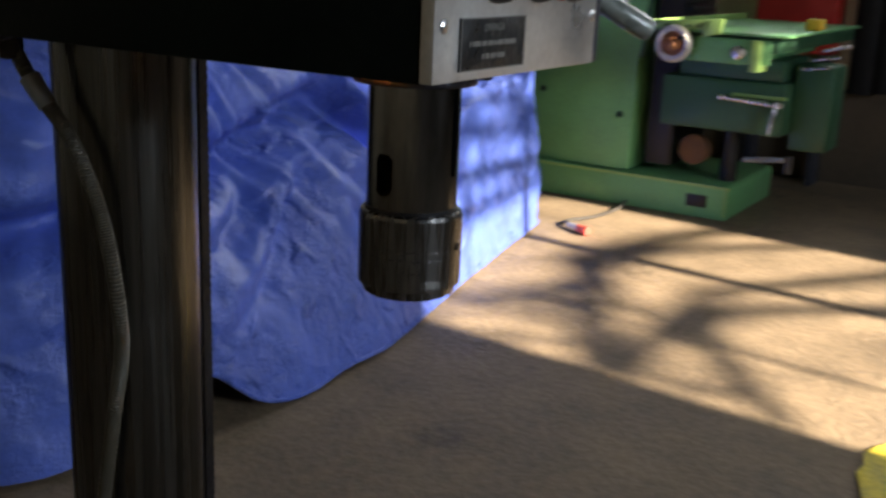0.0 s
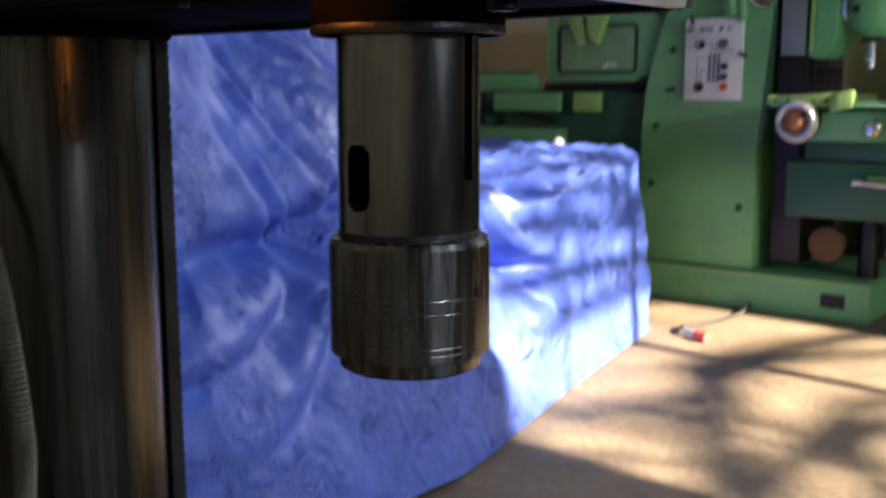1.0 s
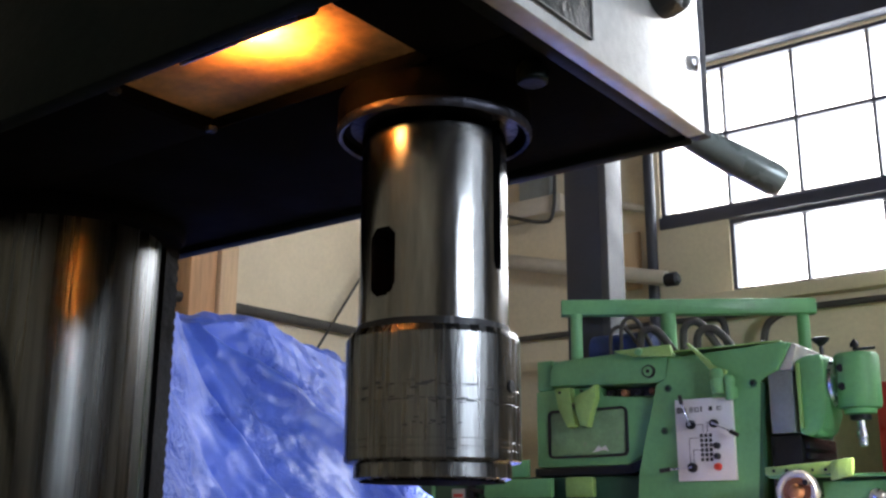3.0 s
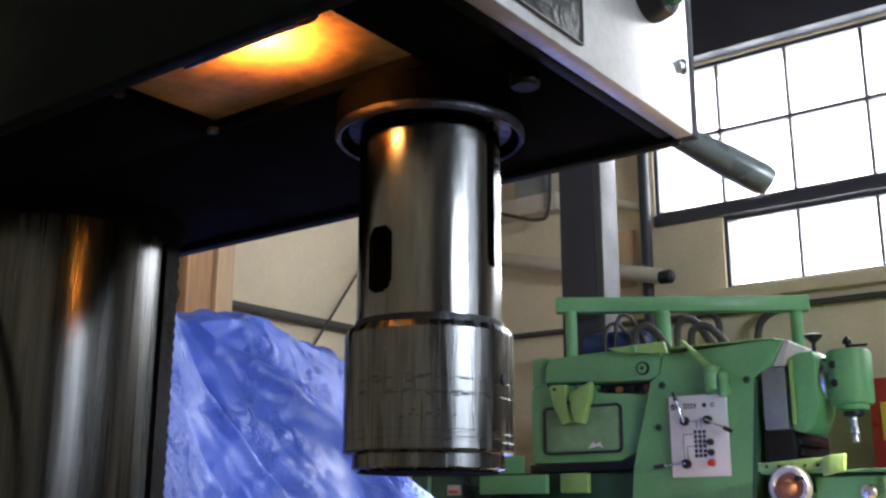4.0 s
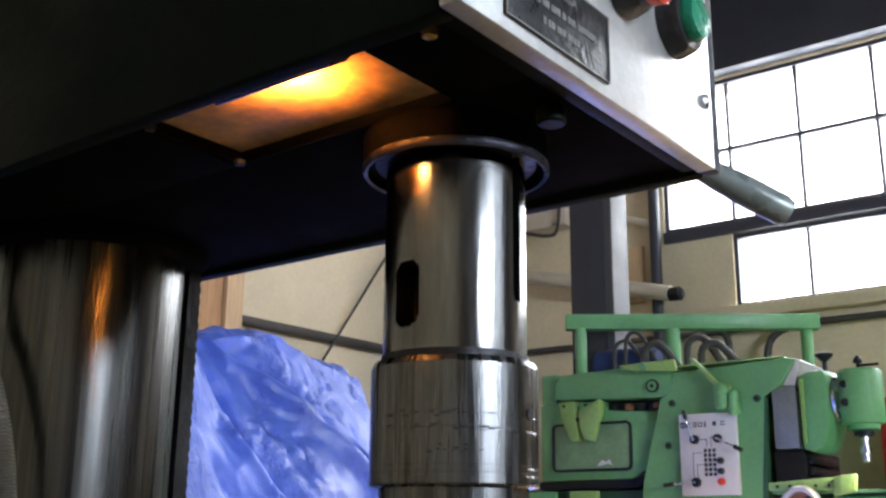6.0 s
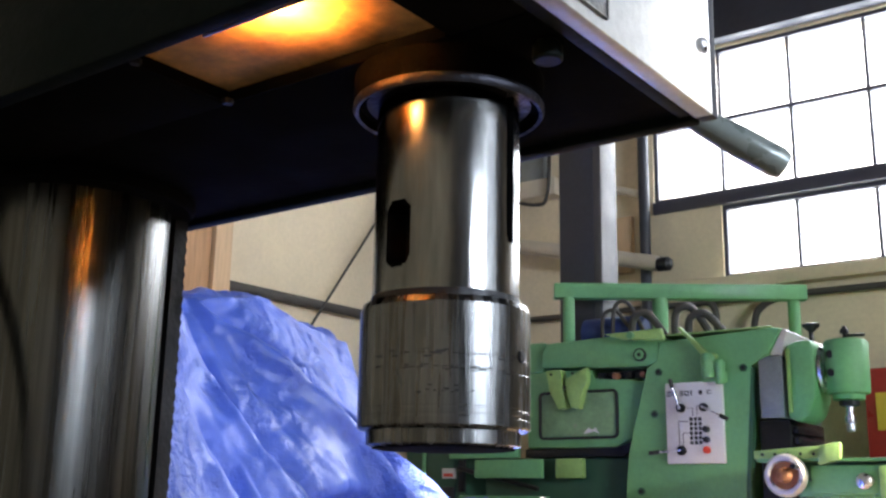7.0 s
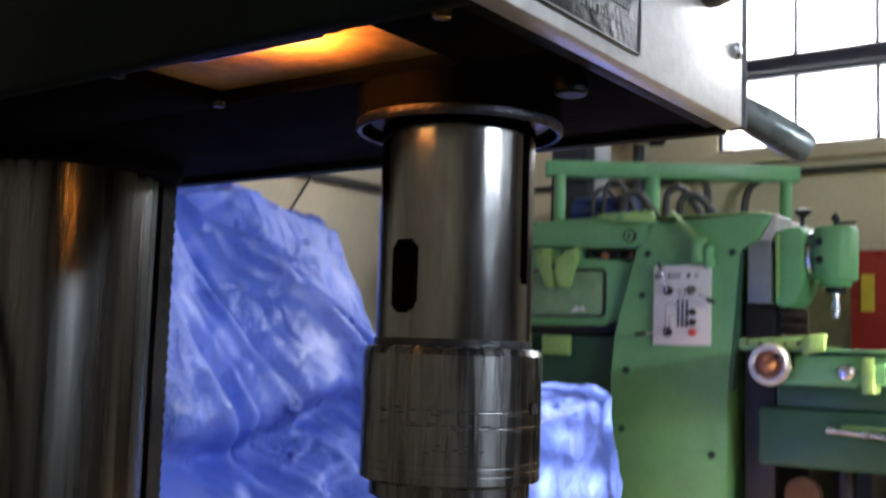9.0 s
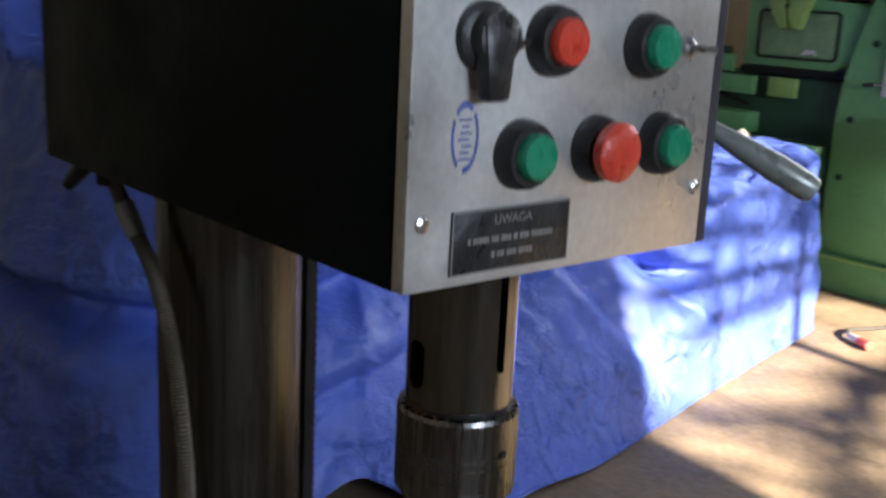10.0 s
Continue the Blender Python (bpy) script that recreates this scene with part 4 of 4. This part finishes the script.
part("door_panel", box(-3.068, -2.597, MY + 0.043, MY + 0.0495, 1.228, 1.466, 0.003), MILL_DUSTY, mill, "dusty green motor door")
part("door_mark", prism([(-2.80, 1.24), (-2.765, 1.275), (-2.745, 1.262), (-2.72, 1.275), (-2.70, 1.24), (-2.73, 1.252), (-2.76, 1.245)], MY + 0.0415, MY + 0.0428), WHITE_PLATE, mill, "pale worn transfer")
part("hinge_arm", prism([(-3.01, 1.60), (-2.905, 1.60), (-2.90, 1.47), (-2.875, 1.385), (-2.93, 1.375), (-2.985, 1.48)], MY - 0.01, MY + 0.045, 0.006), LIME, mill, "lime green bracket")
part("hinge_arm", prism([(-2.885, 1.545), (-2.745, 1.605), (-2.745, 1.53), (-2.775, 1.46), (-2.80, 1.375), (-2.85, 1.385), (-2.87, 1.45)], MY - 0.01, MY + 0.045, 0.006), LIME, mill, "lime green bracket")
part("hinge_pin", rod((-2.905, MY + 0.01, 1.50), (-2.86, MY + 0.01, 1.50), 0.014, seg=12), BLACK_METAL, mill)
for x, z in ((-2.97, 1.575), (-2.83, 1.575)):
    part("bolt", lathe([(0.008, -0.012), (0.008, -0.002)], (x, MY - 0.009, z), 'Y', 8), BLACK_METAL, mill)
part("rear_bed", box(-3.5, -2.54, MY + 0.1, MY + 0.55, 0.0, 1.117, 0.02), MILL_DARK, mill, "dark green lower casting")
for x, z in ((-2.31, 1.55), (-2.34, 1.33), (-1.845, 1.545), (-2.43, 0.93), (-1.95, 0.52), (-2.45, 0.62)):
    bolt = part("bolt", lathe([(0.021, -0.010), (0.021, -0.002), (0.016, 0.0)], (x, MY - 0.001, z), 'Y', 6), MILL_DARK, mill)
    part("socket", lathe([(0.010, -0.0125), (0.010, -0.0102)], (x, MY - 0.001, z), 'Y', 12), BLACK_METAL, bolt)
ey = part("eye_mark", lathe([(0.036, -0.006), (0.036, 0.012)], (-2.422, MY - 0.0, 1.652), 'Y', 28), BLACK_METAL, mill, "round black maker's mark")
part("eye_disc", lathe([(0.027, -0.008), (0.027, -0.0062)], (-2.422, MY - 0.0, 1.652), 'Y', 28), MILL_GREEN, ey)
part("eye_pupil", lathe([(0.011, -0.010), (0.011, -0.0082)], (-2.422, MY - 0.0, 1.652), 'Y', 16), BLACK_METAL, ey)

cp = part("control_plate", box(-2.266, -1.955, MY - 0.03, MY - 0.002, 1.069, 1.484, 0.004), WHITE_PLATE, mill, "white control plate with knobs and a diagram")


def ybars(items):
    """Thin printed bars on the control plate."""
    bm = bmesh.new()
    for x0, x1, z0, z1 in items:
        box(x0, x1, MY - 0.0312, MY - 0.0302, z0, z1, bm=bm)
    return bm


def ring_mark(x, z, r, w):
    return [(x - r, x + r, z + r - w, z + r), (x - r, x + r, z - r, z - r + w), (x - r, x - r + w, z - r, z + r), (x + r - w, x + r, z - r, z + r)]


tagged(part("writing_bars", ybars(ring_mark(-2.243, 1.428, 0.013, 0.005) + [(-2.246, -2.240, 1.412, 1.446), (-2.226, -2.220, 1.415, 1.441), (-2.210, -2.205, 1.415, 1.441), (-2.222, -2.206, 1.425, 1.430), (-2.188, -2.168, 1.415, 1.420), (-2.188, -2.168, 1.426, 1.431), (-2.188, -2.168, 1.437, 1.442), (-2.172, -2.167, 1.415, 1.442)] + ring_mark(-2.146, 1.428, 0.012, 0.005) + [(-2.124, -2.117, 1.415, 1.443), (-2.080, -2.060, 1.418, 1.440), (-2.036, -2.012, 1.419, 1.424), (-2.036, -2.012, 1.434, 1.439), (-2.036, -2.031, 1.419, 1.439)]), RUBBER, cp, "dark row of characters", smooth=None), kind="stuff")
tagged(part("diagram", ybars([(-2.135 + 0.024 * i, -2.118 + 0.024 * i, 1.165 + 0.024 * j, 1.183 + 0.024 * j) for i in range(3) for j in range(6)] + [(-2.196, -2.193, 1.14, 1.285), (-2.196, -2.140, 1.282, 1.285), (-2.175, -2.172, 1.14, 1.225), (-2.175, -2.140, 1.222, 1.225), (-2.118, -2.115, 1.31, 1.352), (-2.165, -2.115, 1.349, 1.352), (-2.094, -2.091, 1.31, 1.362), (-2.094, -2.06, 1.359, 1.362)]), RUBBER, cp, "printed gear diagram", smooth=None), kind="stuff")
for x, z, mat, r in ((-2.178, 1.352, BLACK_METAL, 0.024), (-2.052, 1.352, BLACK_METAL, 0.022), (-2.180, 1.135, BLACK_METAL, 0.025), (-2.043, 1.24, RUBBER, 0.017), (-2.043, 1.188, RUBBER, 0.017), (-2.043, 1.136, RED_BTN, 0.019)):
    knob = part("knob", lathe([(r * 0.8, -0.03), (r, -0.02), (r, -0.002)], (x, MY - 0.03, z), 'Y', 18), mat, cp, "red button" if mat is RED_BTN else "")
    if mat is BLACK_METAL:
        part("boss", lathe([(r * 0.3, -0.037), (r * 0.4, -0.031)], (x, MY - 0.03, z), 'Y', 10), BRIGHT_STEEL, knob)
part("lever", rod((-2.052, MY - 0.055, 1.352), (-1.955, MY - 0.07, 1.305), 0.006), BRIGHT_STEEL, cp)
part("lever_tip", rod((-1.955, MY - 0.07, 1.305), (-1.915, MY - 0.075, 1.285), 0.011), RUBBER, cp)
part("lever", rod((-2.18, MY - 0.055, 1.135), (-2.29, MY - 0.07, 1.128), 0.006), BRIGHT_STEEL, cp)
part("lever_tip", rod((-2.29, MY - 0.07, 1.128), (-2.345, MY - 0.075, 1.122), 0.011), RUBBER, cp)
part("lever", rod((-2.178, MY - 0.055, 1.352), (-2.205, MY - 0.075, 1.455), 0.006), BRIGHT_STEEL, cp)
part("lever_tip", rod((-2.205, MY - 0.075, 1.455), (-2.215, MY - 0.078, 1.50), 0.011), RUBBER, cp)

# slide and spindle head, in front of the column
part("slideway", box(-1.775, -1.655, MY + 0.012, MY + 0.60, 1.29, 1.598, 0.006), MILL_GREY, mill, "grey slideway plate")
part("slide_cap", prism([(-1.715, 1.602), (-1.655, 1.602), (-1.62, 1.72), (-1.642, 1.735)], MY + 0.015, MY + 0.6, 0.005), MILL_CAP, mill, "pale grey slide cap")
part("slide_bellows", box(-1.80, -1.645, MY + 0.05, MY + 0.6, 0.25, 1.285, 0.01), BLACK_METAL, mill, "black bellows over the slideway")
for k in range(9):
    part("bellows_fold", box(-1.64, -1.615, MY + 0.08, MY + 0.5, 0.80 + 0.052 * k, 0.835 + 0.052 * k, 0.006), BLACK_METAL, mill)
vh = part("milling_head", prism([(-1.645, 1.285), (-1.585, 1.265), (-1.535, 1.30), (-1.505, 1.385), (-1.50, 1.63), (-1.515, 1.672), (-1.59, 1.668), (-1.645, 1.645)], MY + 0.03, MY + 0.30, 0.02), MILL_GREEN, mill, "rounded green milling head")
part("head_rib", box(-1.635, -1.615, MY + 0.012, MY + 0.029, 1.31, 1.63, 0.006), LIME, vh)
part("head_flange", lathe([(0.115, 0.0), (0.125, 0.006), (0.125, 0.022), (0.10, 0.03)], (-1.499, MY + 0.17, 1.535), 'X', 30), BRIGHT_STEEL, vh, "bright steel flange")
part("spindle_housing", lathe([(0.05, 1.372), (0.075, 1.378), (0.078, 1.402), (0.100, 1.406), (0.105, 1.42), (0.108, 1.655), (0.095, 1.672), (0.05, 1.675)], (-1.385, MY + 0.17, 0), seg=32), MILL_GREEN, vh, "green vertical spindle housing")
part("spindle_nose", lathe([(0.03, 1.345), (0.048, 1.35), (0.05, 1.372)], (-1.385, MY + 0.17, 0), seg=24), BLACK_METAL, vh)
part("spindle", lathe([(0.014, 1.222), (0.021, 1.227), (0.021, 1.262), (0.026, 1.265), (0.026, 1.30), (0.020, 1.302), (0.020, 1.348)], (-1.385, MY + 0.17, 0), seg=20), BRIGHT_STEEL, vh, "steel cutter spindle")
part("draw_bar", lathe([(0.010, 1.675), (0.010, 1.705), (0.022, 1.708), (0.022, 1.722), (0.006, 1.745)], (-1.385, MY + 0.17, 0), seg=14), BLACK_METAL, vh)
part("draw_lever", rod((-1.39, MY + 0.17, 1.695), (-1.28, MY + 0.13, 1.688), 0.008, seg=8), BLACK_METAL, vh)
for z in (1.595, 1.505):
    part("bolt", lathe([(0.020, -0.012), (0.020, 0.0)], (-1.435, MY + 0.082, z), 'Y', 10), BLACK_METAL, vh)
part("oil_cap", lathe([(0.012, 1.668), (0.012, 1.725), (0.018, 1.73), (0.042, 1.752), (0.045, 1.765), (0.02, 1.772)], (-1.545, MY + 0.16, 0), seg=16), BLACK_METAL, vh, "black oil cap")

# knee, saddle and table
# shade on knee, saddle and table is put into the darker green
knee = part("knee", box(-1.70, -1.02, MY - 0.05, MY + 0.55, 0.50, 0.78, 0.02), MILL_DARK, mill, "knee casting, green darkened for its shade")
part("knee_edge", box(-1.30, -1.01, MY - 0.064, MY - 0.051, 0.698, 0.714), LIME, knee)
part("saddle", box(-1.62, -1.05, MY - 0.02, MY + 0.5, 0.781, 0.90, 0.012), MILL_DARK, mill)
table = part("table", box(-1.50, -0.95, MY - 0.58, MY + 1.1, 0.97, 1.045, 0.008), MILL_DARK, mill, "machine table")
part("table_tray", box(-1.575, -0.90, MY - 0.62, MY + 1.0, 1.047, 1.06, 0.003), MILL_GREEN, table, "green coolant tray")
part("tray_lip", prism([(-1.575, 1.058), (-1.21, 1.062), (-1.205, 1.118), (-1.575, 1.092)], MY - 0.64, MY - 0.621, 0.004), LIME, table, "lime green tray lip")
part("tray_lip", box(-1.587, -1.576, MY - 0.62, MY + 1.0, 1.058, 1.095, 0.003), LIME, table, "lime green tray lip")
part("tray_end", prism([(-1.295, 1.03), (-1.205, 1.05), (-1.20, 1.122), (-1.285, 1.112)], MY - 0.675, MY - 0.642, 0.005), LIME, table, "lime green end block")
for k in range(5):
    part("lip_screw", lathe([(0.007, -0.005), (0.007, -0.001)], (-1.54 + 0.055 * k, MY - 0.64, 1.077), 'Y', 8), BLACK_METAL, table)
for k in range(3):
    part("table_slot", box(-1.40 + 0.16 * k, -1.37 + 0.16 * k, MY - 0.585, MY + 1.05, 1.0455, 1.0465), BLACK_METAL, table)
part("table_block", box(-1.07, -1.02, MY - 0.62, MY - 0.50, 0.88, 1.03, 0.006), LIME, table, "lime green stop block")
part("table_end", box(-1.35, -0.98, MY - 0.60, MY - 0.581, 0.915, 1.03, 0.004), MILL_GREEN, table)
part("end_bearing", lathe([(0.016, -0.03), (0.032, -0.02), (0.036, 0.0)], (-1.13, MY - 0.60, 0.965), 'Y', 18), BRIGHT_STEEL, table)
part("table_slide", box(-1.44, -1.12, MY - 0.5, MY + 0.9, 0.901, 0.969, 0.006), MILL_GREEN, table)
WX, WY, WZ = -1.440, 5.10, 0.988
wh = part("hand_wheel", lathe([(0.058, -0.012), (0.066, -0.026), (0.080, -0.026), (0.090, -0.012), (0.092, 0.008), (0.080, 0.020), (0.060, 0.016)], (WX, WY, WZ), 'Y', 40), WHEEL, table, "bright steel hand wheel")
part("hub", lathe([(0.012, -0.064), (0.024, -0.056), (0.030, -0.034), (0.034, -0.01)], (WX, WY, WZ), 'Y', 20), BRASS, wh, "rusty brown hub")
part("web", lathe([(0.059, -0.0135), (0.059, -0.0125)], (WX, WY, WZ), 'Y', 30), BRASS, wh)
part("crank_grip", rod((WX + 0.06, WY - 0.02, WZ + 0.035), (WX + 0.06, WY - 0.085, WZ + 0.035), 0.009, 0.012, 12), BLACK_METAL, wh)
part("shaft", rod((WX, WY + 0.01, WZ), (WX, MY + 0.1, WZ), 0.02), BLACK_METAL, wh)
part("crank", rod((-1.36, MY - 0.09, 0.69), (-1.02, MY - 0.09, 0.67), 0.014), BRIGHT_STEEL, knee)
part("crank_arm", rod((-1.05, MY - 0.09, 0.69), (-1.07, MY - 0.12, 0.52), 0.012), BRIGHT_STEEL, knee)
part("lever_arm", rod((-1.2, MY - 0.04, 0.36), (-0.95, MY - 0.10, 0.40), 0.016), MILL_GREY, knee)
part("lever_ball", rod((-0.95, MY - 0.10, 0.42), (-0.95, MY - 0.10, 0.33), 0.022), RUBBER, knee)
part("lift_screw", rod((-1.35, MY + 0.2, 0.17), (-1.35, MY + 0.2, 0.50), 0.05), BLACK_METAL, knee)
part("gear_cover", lathe([(0.06, -0.05), (0.085, -0.04), (0.085, 0.02), (0.06, 0.03)], (-1.52, MY + 0.1, 0.36), 'Y', 28), RUST_DARK, knee, "rusty brown gear cover")
part("feed_box", box(-1.02, -0.82, MY + 0.1, MY + 0.4, 0.42, 0.88, 0.015), MILL_DARK, knee, "dark green feed gearbox")
for k in range(3):
    part("lever", rod((-0.98 + 0.05 * k, MY + 0.05, 0.86 + 0.05 * k), (-0.83 + 0.05 * k, MY - 0.02, 0.88 + 0.06 * k), 0.010), BRIGHT_STEEL, table)
part("coolant_block", box(-0.98, -0.90, MY + 0.0, MY + 0.1, 1.062, 1.12, 0.01), YELLOW, table, "worn yellow vice block")

# overhead rail frame behind the mill
rf = thing("overhead_rail", (-2.3, 6.0, 0), "green painted steel rail frame behind the milling machine", "frame")


def rail():
    bm = bmesh.new()
    a, b = Vector((-3.02, 5.86, 2.085)), Vector((-1.80, 6.68, 2.085))
    d = (b - a).normalized()
    s = Vector((-d.y, d.x, 0)) * 0.04
    for z0, z1 in ((-0.045, 0.045),):
        vs = [bm.verts.new(p + k * s + Vector((0, 0, z))) for p in (a, b) for k in (-1, 1) for z in (z0, z1)]
    bmesh.ops.convex_hull(bm, input=vs)
    bmesh.ops.bevel(bm, geom=bm.edges[:], offset=0.006, segments=2, profile=0.5, affect='EDGES')
    return bm


part("rail", rail(), MILL_GREEN, rf)
part("post", rod((-2.94, 5.893, 1.2), (-2.94, 5.893, 2.045), 0.035), MILL_GREEN, rf)
part("post", rod((-1.865, 6.652, 0.0), (-1.865, 6.652, 2.045), 0.035), MILL_GREEN, rf)
part("post", rod((-2.50, 6.20, 1.2), (-2.50, 6.20, 2.045), 0.045), MILL_GREEN, rf)
mt = thing("drive_motor", (-2.6, 6.1, 1.77), "blue electric motor with black hoses on the machine", "motor")
part("motor", lathe([(0.05, -0.2), (0.09, -0.18), (0.09, 0.16), (0.06, 0.2)], (-2.72, MY + 0.3, 1.84), 'X', 24), BLUE_MOTOR, mt)
for k, (x, h) in enumerate(((-2.75, 0.16), (-2.68, 0.20), (-2.56, 0.13), (-2.30, 0.14), (-2.22, 0.10))):
    part("hose", tube([(x, MY + 0.2, 1.76), (x + 0.02, MY + 0.18, 1.76 + h), (x + 0.10, MY + 0.2, 1.78 + h), (x + 0.20, MY + 0.24, 1.76)], 0.012 + 0.010 * (k > 1), 8), CABLE_M, mt)
solid("wall_hose", tube([(-2.8, Y1 - 0.1, 2.20), (-2.62, Y1 - 0.1, 2.20), (-2.58, Y1 - 0.1, 2.0), (-2.58, Y1 - 0.1, 1.5)], 0.025, 10), CABLE_M, "dark bent cable pipe on the wall", "pipe")
solid("wall_hose", tube([(-2.0, Y1 - 0.1, 2.22), (-2.25, Y1 - 0.1, 2.16), (-2.33, Y1 - 0.1, 2.0), (-2.33, Y1 - 0.1, 1.5)], 0.025, 10), CABLE_M, "dark bent cable pipe on the wall", "pipe")

# low green machine between the covered load and the mill
lt = thing("green_lathe", (-3.7, 6.1, 0), "dark green machine with lighter green covers, partly hidden", "machine")
part("cabinet", box(-4.10, -3.62, 5.84, 6.35, 0, 1.24, 0.02), MILL_DARK, lt)
part("cabinet_edge", box(-3.955, -3.93, 5.825, 5.839, 0.1, 1.22, 0.004), MILL_GREEN, lt)
part("cabinet_door", box(-3.91, -3.66, 5.828, 5.839, 0.2, 1.18, 0.004), MILL_DARK, lt)
part("headstock", box(-3.60, -3.05, 5.72, 6.2, 0.78, 0.90, 0.01), MILL_GREEN, lt)
part("cover", box(-3.73, -3.23, 5.80, 5.826, 1.115, 1.215, 0.006), MILL_GREEN, lt)
part("cover", box(-3.515, -3.055, 5.76, 5.80, 1.0, 1.105, 0.006), MILL_GREEN, lt)
part("cover", box(-2.975, -2.80, 5.78, 5.82, 1.0, 1.108, 0.006), LIME, lt, "lime green cover")
part("brace", rod((-3.66, 5.80, 1.06), (-3.10, 5.80, 0.94), 0.014, seg=8), BLACK_METAL, lt)
part("hanger", box(-3.66, -3.62, 5.80, 5.83, 0.92, 1.11, 0.004), BLACK_METAL, lt)
part("switch", box(-3.79, -3.69, 5.812, 5.827, 1.00, 1.06, 0.004), CLOTH, lt, "small white and red switch plate")
part("switch_mark", box(-3.775, -3.705, 5.8085, 5.8115, 1.01, 1.03), RED_BTN, lt)
part("socket", box(-3.79, -3.70, 5.808, 5.827, 0.86, 0.95, 0.004), RUBBER, lt)
part("bed", box(-3.54, -2.55, 5.66, 5.84, 0.55, 0.77, 0.01), MILL_DARK, lt)
part("leg", box(-3.3, -2.8, 5.7, 5.84, 0, 0.549), MILL_DARK, lt)

def paint_mark():
    rnd = random.Random(2)
    bm = bmesh.new()
    top, low = [], []
    for k in range(22):
        a = 2 * math.pi * k / 22
        r = rnd.uniform(0.8, 1.1)
        x, y = 0.13 + 0.17 * r * math.cos(a), 3.05 + 0.26 * r * math.sin(a)
        top.append(bm.verts.new((x, y, 0.008)))
        low.append(bm.verts.new((x * 1.01, y * 1.002, -0.01)))
    mid = bm.verts.new((0.13, 3.05, 0.009))
    for k in range(22):
        bm.faces.new((mid, top[k], top[(k + 1) % 22]))
        bm.faces.new((top[k], low[k], low[(k + 1) % 22], top[(k + 1) % 22]))
    return bm


solid("paint_mark", paint_mark(), LEAF_YELLOW, "flaking yellow paint mark on the concrete floor", "marking", smooth=None)

# plug and cable on the floor
pg = thing("red_plug", (-1.80, 4.95, 0), "red and white power plug lying on the floor", "plug")
part("plug_body", rod((-1.80, 4.955, 0.022), (-1.745, 4.925, 0.022), 0.020, 0.021, 16), PLUG_RED, pg)
part("plug_collar", rod((-1.747, 4.926, 0.024), (-1.730, 4.917, 0.024), 0.024, 0.023, 18), PLUG_RED, pg)
part("plug_sleeve", rod((-1.802, 4.956, 0.022), (-1.88, 5.00, 0.020), 0.020, 0.014, 14), CLOTH, pg, "pale plug sleeve")
part("cable", tube([(-1.88, 5.00, 0.024), (-1.93, 5.10, 0.014), (-1.86, 5.30, 0.012), (-1.84, 5.55, 0.012), (-1.85, 5.70, 0.03)], 0.010, 8), CABLE_M, pg)
tg = thing("tarp_eyelet_cord", (-2.2, 5.0, 0.83), "knotted pale cord on the tarpaulin hem", "cord")
part("knot", lathe([(0.006, -0.03), (0.03, -0.02), (0.035, 0.0), (0.025, 0.03), (0.006, 0.045)], (-2.62, 5.06, 0.845), seg=12), CLOTH, tg)
